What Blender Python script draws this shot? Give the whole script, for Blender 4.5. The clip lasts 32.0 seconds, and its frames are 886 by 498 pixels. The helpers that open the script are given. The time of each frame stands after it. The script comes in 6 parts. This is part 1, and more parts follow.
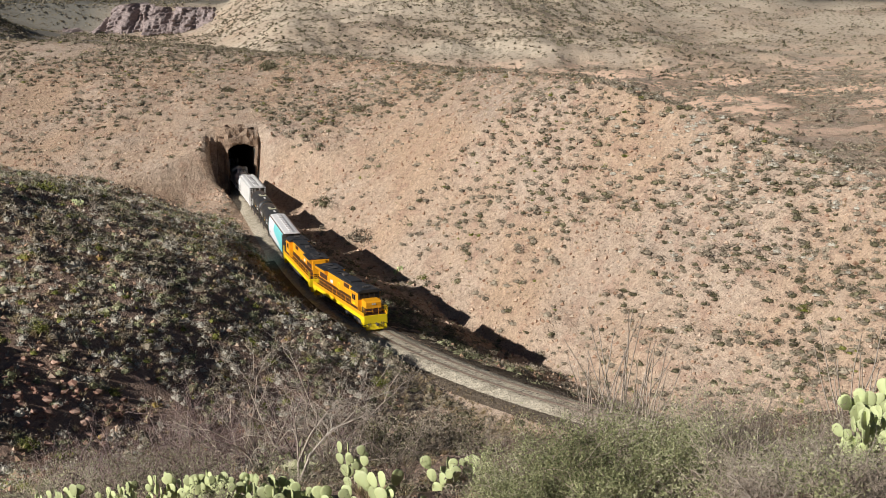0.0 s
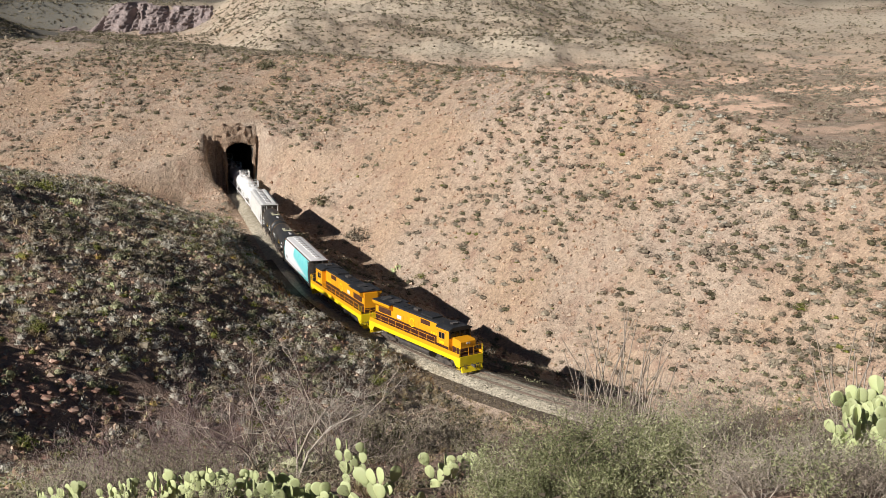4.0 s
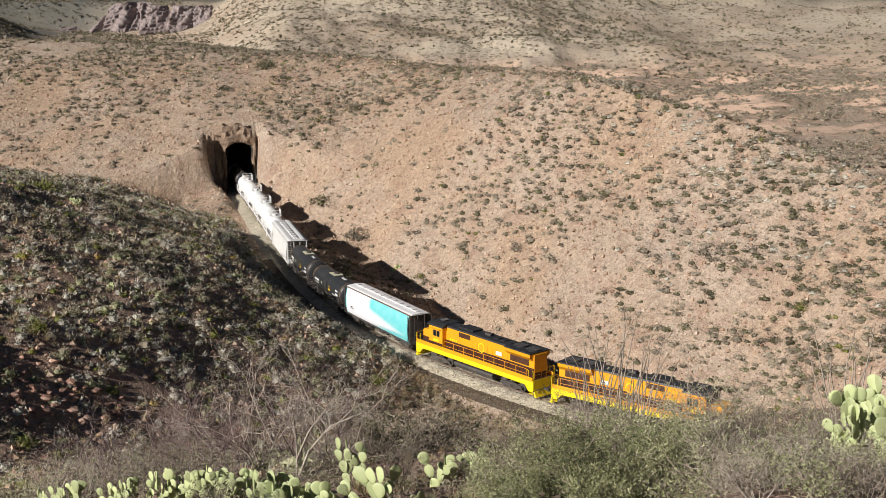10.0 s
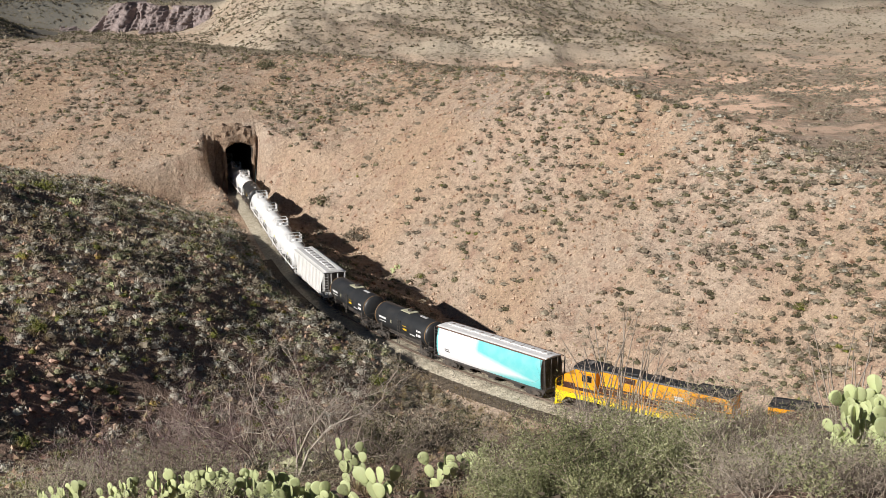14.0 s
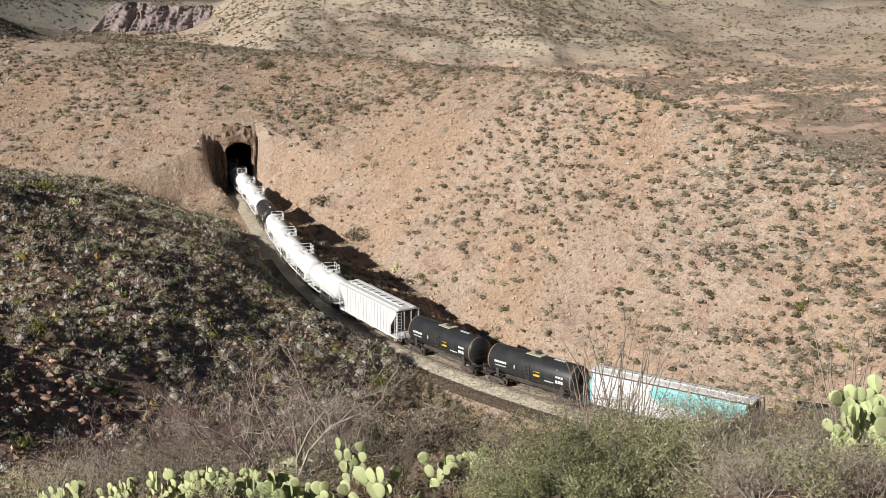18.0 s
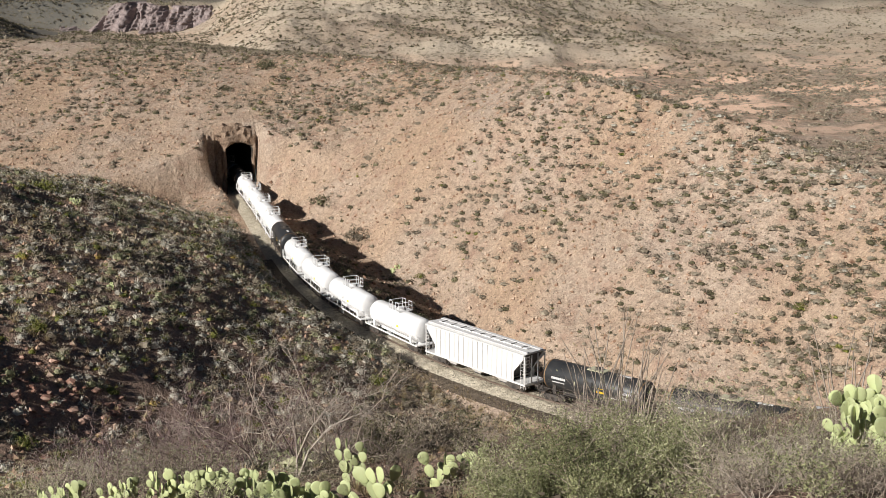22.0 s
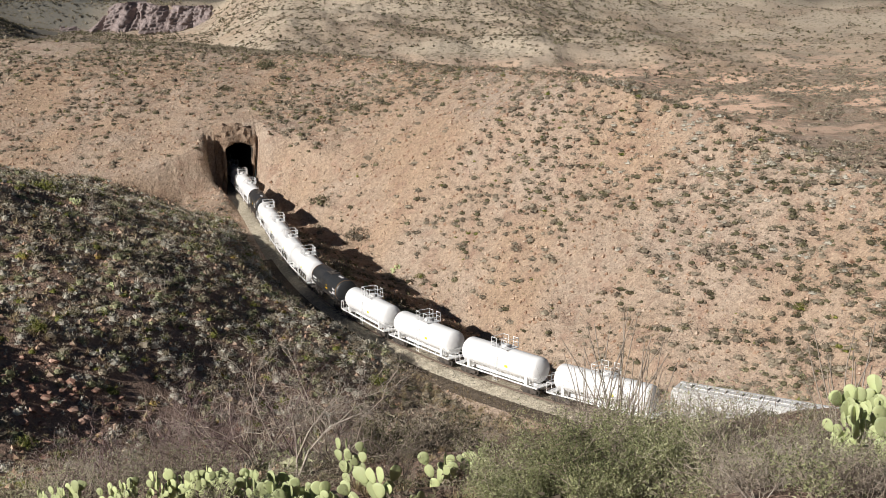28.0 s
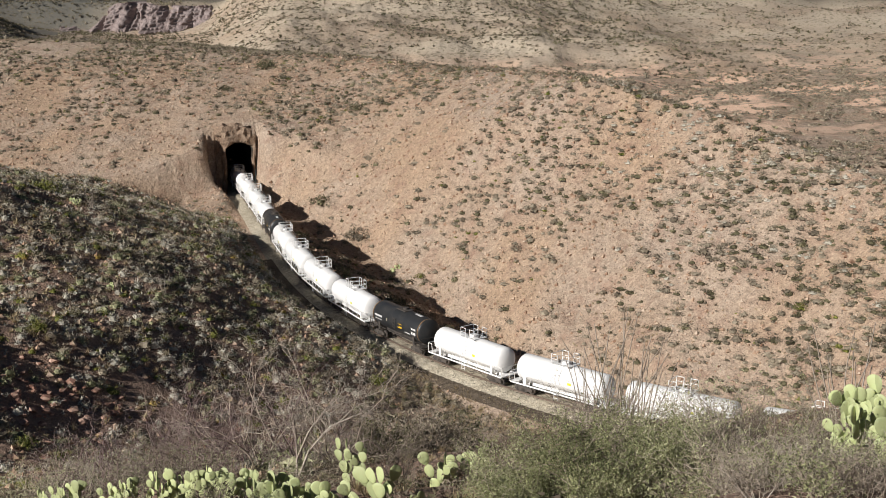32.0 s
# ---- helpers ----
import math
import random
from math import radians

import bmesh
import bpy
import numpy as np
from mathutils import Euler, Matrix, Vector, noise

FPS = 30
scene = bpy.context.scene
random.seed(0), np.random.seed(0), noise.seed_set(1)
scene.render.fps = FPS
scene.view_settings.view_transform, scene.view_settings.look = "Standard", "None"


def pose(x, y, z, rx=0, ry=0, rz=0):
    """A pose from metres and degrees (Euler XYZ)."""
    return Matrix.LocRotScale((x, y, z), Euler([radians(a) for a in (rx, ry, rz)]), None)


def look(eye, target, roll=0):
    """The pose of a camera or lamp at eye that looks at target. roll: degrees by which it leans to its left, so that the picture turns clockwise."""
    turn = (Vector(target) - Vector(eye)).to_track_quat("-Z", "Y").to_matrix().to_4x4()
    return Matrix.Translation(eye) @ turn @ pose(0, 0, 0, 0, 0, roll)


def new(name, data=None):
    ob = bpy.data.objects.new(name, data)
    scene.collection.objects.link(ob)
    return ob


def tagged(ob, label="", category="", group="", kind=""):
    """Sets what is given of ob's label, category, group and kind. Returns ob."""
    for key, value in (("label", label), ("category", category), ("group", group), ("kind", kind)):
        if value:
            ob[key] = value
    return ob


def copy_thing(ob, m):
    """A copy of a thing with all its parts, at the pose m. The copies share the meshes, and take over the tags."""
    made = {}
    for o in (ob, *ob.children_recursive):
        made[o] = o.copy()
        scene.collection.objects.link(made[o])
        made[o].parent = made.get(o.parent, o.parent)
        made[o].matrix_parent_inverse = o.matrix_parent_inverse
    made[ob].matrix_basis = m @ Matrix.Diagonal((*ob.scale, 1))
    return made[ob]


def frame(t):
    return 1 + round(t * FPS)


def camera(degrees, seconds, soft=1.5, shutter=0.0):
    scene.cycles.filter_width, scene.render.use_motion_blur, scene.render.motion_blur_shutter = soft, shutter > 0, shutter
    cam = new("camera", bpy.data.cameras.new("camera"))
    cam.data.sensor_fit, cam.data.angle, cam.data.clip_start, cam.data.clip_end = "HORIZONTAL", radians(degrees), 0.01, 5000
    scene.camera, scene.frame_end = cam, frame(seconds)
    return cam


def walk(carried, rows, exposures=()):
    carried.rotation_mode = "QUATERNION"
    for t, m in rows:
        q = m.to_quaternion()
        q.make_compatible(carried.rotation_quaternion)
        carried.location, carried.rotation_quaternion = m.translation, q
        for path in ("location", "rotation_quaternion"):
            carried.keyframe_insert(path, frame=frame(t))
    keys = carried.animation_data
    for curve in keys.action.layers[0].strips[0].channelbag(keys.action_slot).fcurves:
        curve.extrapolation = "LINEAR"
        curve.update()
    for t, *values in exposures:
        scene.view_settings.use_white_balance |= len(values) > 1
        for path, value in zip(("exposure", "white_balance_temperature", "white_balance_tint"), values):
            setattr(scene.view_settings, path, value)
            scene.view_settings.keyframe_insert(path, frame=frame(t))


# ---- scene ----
# ---- camera ----
cam = camera(40.07, 32.0, soft=0.9)
EYE_Z, TILT = 40.7, 12.121
SETTLE = [(0, 1.0), (0.5, 0.84), (1, 0.71), (1.5, 0.59), (2, 0.49), (2.5, 0.40), (3, 0.32), (3.5, 0.24),
          (4.5, 0.10), (5.5, 0.0), (32, 0.0)]
walk(cam, [(t, pose(0, 0.25 * k, EYE_Z - 0.053 * k, 90 - TILT + 0.07 * k, 0, 0.13 * k)) for t, k in SETTLE],
     [(t, 0.19 + e) for t, e in ((0, 0.0), (6, 0.03), (9, 0.0), (13, -0.05), (19, 0.0), (22, -0.02), (24, -0.18), (28, -0.10), (32, -0.17))])

# ---- light: a low winter sun from behind the camera's left shoulder ----
SUN_TO = Vector((-0.78, -0.63, 0.0)).normalized()
SUN_ELEV = radians(26.5)
world = bpy.data.worlds.new("world")
scene.world = world
world.use_nodes = True
wn = world.node_tree.nodes
sky = wn.new("ShaderNodeTexSky")
sky.sky_type, sky.sun_disc = "NISHITA", False
sky.sun_elevation = SUN_ELEV
sky.sun_rotation = math.atan2(SUN_TO.x, SUN_TO.y)
sky.altitude, sky.air_density, sky.dust_density = 1400, 0.65, 0.15
wn["Background"].inputs["Strength"].default_value = 0.027
world.node_tree.links.new(sky.outputs[0], wn["Background"].inputs["Color"])
sun = new("sun", bpy.data.lights.new("sun", "SUN"))
sun.data.energy, sun.data.angle, sun.data.color = 5.0, radians(0.53), (1.0, 0.955, 0.91)
to_sun = Vector((SUN_TO.x * math.cos(SUN_ELEV), SUN_TO.y * math.cos(SUN_ELEV), math.sin(SUN_ELEV)))
sun.matrix_world = look(to_sun * 200, (0, 0, 0))

# ---- small tools ----
def smax(a, b, k):
    return 0.5 * (a + b + np.sqrt((a - b) ** 2 + k * k))


def sstep(a, b, x):
    t = np.clip((x - a) / (b - a + 1e-9), 0, 1)
    return t * t * (3 - 2 * t)


def lattice(ix, iy, seed):
    h = (ix.astype(np.int64) * 374761393 + iy.astype(np.int64) * 668265263 + seed * 974634777) & 0xFFFFFFFF
    h = ((h ^ (h >> 13)) * 1274126177) & 0xFFFFFFFF
    return ((h ^ (h >> 16)) & 0xFFFF) / 32767.5 - 1.0


def vnoise(x, y, seed=0):
    ix, iy = np.floor(x), np.floor(y)
    fx, fy = x - ix, y - iy
    fx, fy = fx * fx * (3 - 2 * fx), fy * fy * (3 - 2 * fy)
    a, b = lattice(ix, iy, seed), lattice(ix + 1, iy, seed)
    c, d = lattice(ix, iy + 1, seed), lattice(ix + 1, iy + 1, seed)
    return (a * (1 - fx) + b * fx) * (1 - fy) + (c * (1 - fx) + d * fx) * fy


def fbm(x, y, size, octaves=4, seed=0):
    out, amp, f = 0, 1.0, 1.0 / size
    for o in range(octaves):
        out = out + amp * vnoise(x * f, y * f, seed + o * 17)
        amp, f = amp * 0.5, f * 2.03
    return out


# ---- the railway line: distance s along the rails, s = 0 where the leading engine stands at 6 s ----
S_MIN, S_MAX, S_STEP = -400.0, 240.0, 0.5
LINE_S = np.arange(S_MIN, S_MAX + 0.01, S_STEP)
BEND = np.interp(LINE_S, [-400, -141, -95, -90, -65, -40, -15, 10, 30, 48], [0, -0.0008, -0.0005, 0, 0.0036, 0.0074, 0.0088, 0.0108, 0.0110, 0.0])
_zero = int(round(-S_MIN / S_STEP))
LINE_TH = np.concatenate([[0], np.cumsum((BEND[1:] + BEND[:-1]) / 2 * S_STEP)])
LINE_TH += 0.7848 - LINE_TH[_zero]
_dx, _dy = np.sin(LINE_TH), -np.cos(LINE_TH)
LINE_X = np.concatenate([[0], np.cumsum((_dx[1:] + _dx[:-1]) / 2 * S_STEP)])
LINE_Y = np.concatenate([[0], np.cumsum((_dy[1:] + _dy[:-1]) / 2 * S_STEP)])
LINE_X += 10.284 - LINE_X[_zero]
LINE_Y += 118.45 - LINE_Y[_zero]
PORTAL_S = -141.0


def on_line(s, d=0.0, z=0.0):
    """The place at s along the line, d metres to its far side, z above the rails."""
    th = float(np.interp(s, LINE_S, LINE_TH))
    return Vector((float(np.interp(s, LINE_S, LINE_X)) + d * math.cos(th),
                   float(np.interp(s, LINE_S, LINE_Y)) + d * math.sin(th), z))


def heading(s):
    return float(np.interp(s, LINE_S, LINE_TH))


def line_coords(x, y):
    """s and d of the nearest place on the line, for arrays; far away, d is large."""
    shape = x.shape
    x, y = x.ravel(), y.ravel()
    s, d = np.zeros(x.size), np.full(x.size, 999.0)
    near = np.nonzero((x > -130) & (x < 210) & (y > 0) & (y < 440))[0]
    keep = slice(0, None, 2)
    ls, lx, ly, lt = LINE_S[keep], LINE_X[keep], LINE_Y[keep], LINE_TH[keep]
    for chunk in np.array_split(near, max(1, near.size // 4000)):
        dx, dy = x[chunk, None] - lx, y[chunk, None] - ly
        i = np.argmin(dx * dx + dy * dy, axis=1)
        r = np.arange(chunk.size)
        dx, dy, th = dx[r, i], dy[r, i], lt[i]
        s[chunk] = ls[i] + dx * np.sin(th) - dy * np.cos(th)
        d[chunk] = dx * np.cos(th) + dy * np.sin(th)
    return s.reshape(shape), d.reshape(shape)


# ---- the lie of the land ----
CREST_X = [-320, -110, -66, -46, -25, -8, 8, 19.5, 29, 38, 46, 53, 59, 75, 110, 180]
CREST_Y = [330, 310, 300, 295, 285, 268, 245, 218, 200, 186, 172, 158, 148, 132, 112, 85]
CREST_Z = [31, 27.8, 27.1, 25.7, 24.9, 24.4, 24.6, 25.4, 25.2, 22.9, 20.6, 18.0, 15.6, 10, 2, -6]
FOOT_X = [-320, -90, -60, -50, -42, -31, -20, -11.5, -2, 4.8, 10.8, 13.5, 20, 45, 80, 140, 220]
FOOT_Y = [245, 226, 222, 214, 214, 213, 211, 196, 174, 154, 139, 133, 122, 106, 94, 72, 45]

SHELF_S = [-130, -112, -95, -80, -60, -45, -36, -28, -18]
SHELF_D = [0.0, 0.3, 1.8, 5.5, 9.5, 11.5, 10.5, 7.0, 0.5]
DITCH_S = [-136, -130, -122, -110, -98, -85, -60, -30, 0, 30, 60]
DITCH_D = [2.7, 4.5, 7.0, 10, 14, 19, 25, 29, 30, 27, 22]
DITCH_Z = [-0.75, -0.9, -1.5, -2.2, -3.8, -6, -10, -12.5, -13, -12, -8]


def land(x, y):
    yc, zc = np.interp(x, CREST_X, CREST_Y), np.interp(x, CREST_X, CREST_Z)
    yf = np.interp(x, FOOT_X, FOOT_Y)
    t = np.clip((y - yf) / (yc - yf), 0, 1)
    rough = fbm(x, y, 22, 4, 3)
    s, d = line_coords(x, y)
    low = np.interp(x, [-60, -40, -25, -11, 5, 11, 16, 30], [-2, -2, -3, -6.5, -7, -7, -7, -6])
    low = np.where(d < 0, np.maximum(low, -2.6), low)
    face = low + (zc - low) * (1 - (1 - t) ** 1.35)
    back = np.maximum(y - yc, 0)
    face = face - 0.03 * back - 0.0012 * np.minimum(back, 150) ** 2
    # valley floor and the hills behind
    floor = np.where(y > yf + 40, -10.0, low) + 0.085 * np.clip(x - 60, 0, 500) * sstep(300, 600, y)
    start = 430 + 150 * sstep(20, 220, x)
    side = sstep(-0.238 * y - 8, -0.115 * y - 8, x)
    hill = -10 + side * (0.092 * np.maximum(y - start, 0) + (9 * fbm(x, y, 170, 3, 5) + 3.0 * fbm(x, y, 45, 3, 6) - 5.0 * np.maximum(fbm(x + 0.35 * y, y * 0.3, 60, 3, 7), 0)) * sstep(400, 650, y))
    edge = 1040 + 8 * fbm(x, y, 160, 2, 8)
    cliff = -8 + 0.018 * np.maximum(y - 400, 0) + 24 * sstep(0, 14, y - edge) + 0.10 * np.maximum(y - edge - 30, 0) * (1 + 0.4 * fbm(x, y, 150, 3, 10))
    west = sstep(-0.305 * y, -0.40 * y, x) * sstep(520, 860, y) * (27 + 9 * fbm(x, y, 90, 3, 12))
    far = smax(hill, smax(cliff, cliff * 0 + west, 4) * sstep(380, 700, y) - 12 * (1 - sstep(380, 700, y)), 5)
    far = np.where(y > 340, far, -12.0)
    z = np.where(back > 0, smax(face, smax(far, floor, 2), 3.0), smax(face, floor, 1.0))
    z = z + rough * (0.55 + 1.5 * sstep(300, 500, y)) * sstep(0, 25, np.abs(y - yf) + 8)
    foot_band = np.exp(-((y - yf - 7) / 11) ** 2) * sstep(5, 9, d) * (d < 500)
    z = z + foot_band * (0.9 * fbm(x, y, 6, 4, 81) - 0.8 * np.maximum(fbm(x, y, 4, 3, 83), 0))
    # the spur before the line, and the slope below the camera
    spur = 16 - 0.52 * np.maximum(x + 30, -10) - 0.03 * np.minimum(x + 40, 0)
    spur = spur - 0.10 * np.maximum(140 - y, 0) - 0.16 * np.maximum(y - 140, 0) - 0.55 * np.maximum(y - 232, 0) - 0.8
    spur = spur - 0.07 * (np.clip(x, -62, -25) + 36) * sstep(136, 112, y) + 0.08 * np.clip(x + 45, 0, 14) * sstep(130, 155, y) * sstep(215, 190, y) - 0.10 * np.maximum(y - 198, 0) 
    shelf = np.interp(s, SHELF_S, SHELF_D)
    side_slope = -0.3 + 0.74 * np.clip(np.abs(d) - 3.6, 0, shelf) + 0.36 * np.clip(np.abs(d) - 3.6 - shelf, 0, 32) + 0.18 * np.maximum(np.abs(d) - 35.6 - shelf, 0) - 1.6 * np.exp(-((s + 106) / 14) ** 2)
    spur = np.where(d < 0, -smax(-spur, -side_slope, 1.5), spur) + 0.62 * fbm(x, y, 9, 4, 21)
    spur = np.where(y < 330, spur, -30)
    own = 39.0 - 0.365 * np.maximum(y, 0) + 0.08 * np.maximum(-y, 0) + 0.09 * np.clip(x, -30, 40)
    own = own - 0.12 * np.maximum(y - 62, 0) * sstep(-12, 4, x)
    own = own + 0.45 * np.exp(-((x - 6.3) ** 2 + (y - 17) ** 2) / 12) + 0.45 * np.exp(-((x + 3.8) / 4) ** 2 - ((y - 20) / 3) ** 2)
    own = own + 0.45 * fbm(x, y, 11, 4, 31) * sstep(2, 14, np.hypot(x, y))
    z = smax(z, spur, 2.0)
    z = smax(z, np.maximum(own, -30), 2.0)
    # cutting, bank and bed of the line
    a = np.abs(d)
    wob = 0.5 * fbm(x, y, 5, 3, 41)
    rock = np.where(d > 0, 1 - sstep(-126, -118, s), 1 - sstep(-136.5, -133.5, s))
    gentle = sstep(-137.5, -133, s) * (1 - sstep(-124, -84, s)) * (d < 0)
    steep = np.where(d > 0, 0.85, 1.0) * (1 - rock) + np.where(d > 0, 1.6 + 6.0 * sstep(-132, -140, s), 14.0) * rock
    open_cut = s > PORTAL_S - np.where((d < -2.9) & (d > -6.6), 1.7, 0.0)
    reach = np.where(d > 0, 2.7, (3.9 + 2.4 * np.exp(-((s + 104) / 16) ** 2)) * (1 - rock) + 6.4 * rock)
    chip = np.where(d > 0, 0.12, 1.0)
    lid = -0.75 + np.maximum(a - reach - chip * (wob * 0.6 + rock * 0.7 * np.abs(fbm(x, y, 2.4, 3, 43))), 0) * steep
    # beyond the track: a level bench at the tunnel that sinks into a deep ditch below the bank
    ditch_far = np.interp(s, DITCH_S, DITCH_D) + 1.1 * fbm(x, y, 7, 3, 45)
    ditch_low = np.interp(s, DITCH_S, DITCH_Z)
    bank = -0.75 - np.maximum(a - 3.5, 0) * 0.42
    ditch = np.maximum(ditch_low, bank) + np.maximum(a - ditch_far, 0) * 0.95
    lid = np.where(d > 0, lid + (ditch - lid) * sstep(-137, -121, s), lid)
    easy = -0.75 + np.maximum(a - 13, 0) * 0.36 + np.maximum(a - 24, 0) * 0.25
    lid = np.where(gentle > 0, np.minimum(lid, easy * gentle + lid * (1 - gentle)), lid)
    z = np.where(open_cut & (lid < z), lid, z)
    z = np.where(open_cut, np.maximum(z, -0.75 - np.maximum(a - 3.3, 0) * 0.55), z)
    z = z + np.where(d < 0, 2.1 * np.exp(-(np.maximum(a - 5.0, 0) / 4.0) ** 2) * sstep(2.9, 5.0, a) * sstep(-140, -136, s) * (1 - sstep(-129, -114, s)), 0)
    fine = 0.15 * fbm(x, y, 1.7, 3, 51) + 0.36 * np.maximum(fbm(x, y, 4.1, 3, 57), 0) - 0.22 * np.maximum(fbm(x, y * 0.45, 5.5, 2, 59), 0)
    return z + fine * sstep(4.0, 7.0, a)


def land_at(x, y):
    return float(land(np.array([[float(x)]]), np.array([[float(y)]]))[0, 0])


def spread(lo, hi, step):
    return list(np.arange(lo, hi - 1e-6, step))


def outward(a, sign, step, limit, growth=1.07):
    out = []
    while abs(a) < limit:
        step *= growth
        a += sign * step
        out.append(a)
    return out


GX = np.array(sorted(outward(-76, -1, 0.68, 2600, 1.1)) + spread(-76, 66, 0.68) + [66] + outward(66, 1, 0.68, 2600, 1.1))
GY = np.array(spread(-60, 6, 2.5) + spread(6, 40, 0.5) + spread(40, 96, 0.8) + spread(96, 262, 0.66)
              + spread(262, 330, 1.4) + [330] + outward(330, 1, 1.5, 4200, 1.015))


def sheet(name, xs, ys, material, skip=None):
    X, Y = np.meshgrid(xs, ys)
    Z = land(X, Y)
    nx, ny = len(xs), len(ys)
    co = np.stack([X, Y, Z], -1).reshape(-1, 3)
    i = (np.arange(ny - 1)[:, None] * nx + np.arange(nx - 1)).ravel()
    quads = np.stack([i, i + 1, i + nx + 1, i + nx], -1)
    if skip is not None:
        mid = co[quads].mean(1)
        quads = quads[~skip(mid)]
    return raw_mesh(name, co, quads, material, smooth=True)


def raw_mesh(name, co, faces, material, smooth=False):
    """A mesh object from arrays of places and of faces that all have one number of corners."""
    me = bpy.data.meshes.new(name)
    n, k = faces.shape
    me.vertices.add(len(co))
    me.vertices.foreach_set("co", np.ascontiguousarray(co, np.float32).ravel())
    me.loops.add(n * k)
    me.loops.foreach_set("vertex_index", np.ascontiguousarray(faces, np.int32).ravel())
    me.polygons.add(n)
    me.polygons.foreach_set("loop_start", np.arange(0, n * k, k, dtype=np.int32))
    if smooth:
        me.polygons.foreach_set("use_smooth", np.ones(n, bool))
    me.materials.append(material)
    me.update(calc_edges=True)
    return new(name, me)


# ---- materials ----
def nodes_of(name):
    m = bpy.data.materials.new(name)
    m.use_nodes = True
    nt = m.node_tree
    return m, nt, nt.nodes, nt.links, nt.nodes["Principled BSDF"]


def ramp(nt, fac, stops):
    r = nt.nodes.new("ShaderNodeValToRGB")
    el = r.color_ramp.elements
    while len(el) < len(stops):
        el.new(0.5)
    for e, (p, c) in zip(el, stops):
        e.position, e.color = p, (*c, 1)
    nt.links.new(fac, r.inputs[0])
    return r.outputs[0]


def noise_node(nt, vec, scale, detail=4, rough=0.6):
    n = nt.nodes.new("ShaderNodeTexNoise")
    n.inputs["Scale"].default_value, n.inputs["Detail"].default_value, n.inputs["Roughness"].default_value = scale, detail, rough
    nt.links.new(vec, n.inputs["Vector"])
    return n.outputs["Fac"]


def mixed(nt, fac, a, b, mode="MIX"):
    n = nt.nodes.new("ShaderNodeMix")
    n.data_type, n.blend_type = "RGBA", mode
    ins = [n.inputs[0], n.inputs[6], n.inputs[7]]
    for value, socket in zip((fac, a, b), ins):
        if isinstance(value, (int, float)):
            socket.default_value = value
        elif isinstance(value, tuple):
            socket.default_value = (*value, 1)
        else:
            nt.links.new(value, socket)
    return n.outputs[2]


def calc(nt, op, a, b=None, c=None):
    n = nt.nodes.new("ShaderNodeMath")
    n.operation = op
    for value, socket in zip((a, b, c), n.inputs):
        if value is None:
            continue
        if isinstance(value, (int, float)):
            socket.default_value = value
        else:
            nt.links.new(value, socket)
    return n.outputs[0]


def bumped(nt, bsdf, height, strength, distance):
    b = nt.nodes.new("ShaderNodeBump")
    b.inputs["Strength"].default_value, b.inputs["Distance"].default_value = strength, distance
    nt.links.new(height, b.inputs["Height"])
    nt.links.new(b.outputs[0], bsdf.inputs["Normal"])


def plain(name, color, rough=0.8, metal=0.0, dirt=0.25, dirt_color=(0.16, 0.11, 0.07), scale=1.3, vary=0.0, bump=0.0):
    """Paint, metal or leaf: a colour with two scales of grime or fading; vary spreads it from piece to piece."""
    m, nt, nodes, links, b = nodes_of(name)
    tc = nodes.new("ShaderNodeTexCoord").outputs["Object"]
    n1, n2 = noise_node(nt, tc, scale, 5), noise_node(nt, tc, scale * 9, 3)
    f = calc(nt, "MULTIPLY", ramp(nt, n1, [(0.42, (0, 0, 0)), (0.75, (1, 1, 1))]), dirt)
    col = mixed(nt, f, color, dirt_color)
    col = mixed(nt, calc(nt, "MULTIPLY", n2, dirt * 0.5), col, tuple(c * 0.6 for c in color))
    if vary:
        oi = nodes.new("ShaderNodeObjectInfo").outputs["Random"]
        hs = nodes.new("ShaderNodeHueSaturation")
        links.new(calc(nt, "MULTIPLY_ADD", oi, vary, 1 - vary / 2), hs.inputs["Value"])
        links.new(col, hs.inputs["Color"])
        col = hs.outputs[0]
    links.new(col, b.inputs["Base Color"])
    b.inputs["Metallic"].default_value = metal
    links.new(calc(nt, "MULTIPLY_ADD", n2, 0.25, rough - 0.12), b.inputs["Roughness"])
    if bump:
        bumped(nt, b, n2, bump, 0.02)
    return m


def leafy(name, stops, rough=0.75):
    """Plant matter whose colour changes from leaf to leaf and from place to place."""
    m, nt, nodes, links, b = nodes_of(name)
    g = nodes.new("ShaderNodeNewGeometry")
    far = noise_node(nt, g.outputs["Position"], 0.22, 2)
    f = calc(nt, "ADD", calc(nt, "MULTIPLY", g.outputs["Random Per Island"], 0.55), calc(nt, "MULTIPLY_ADD", far, 1.4, -0.45))
    links.new(ramp(nt, f, stops), b.inputs["Base Color"])
    b.inputs["Roughness"].default_value = rough
    b.inputs["Specular IOR Level"].default_value = 0.25
    return m


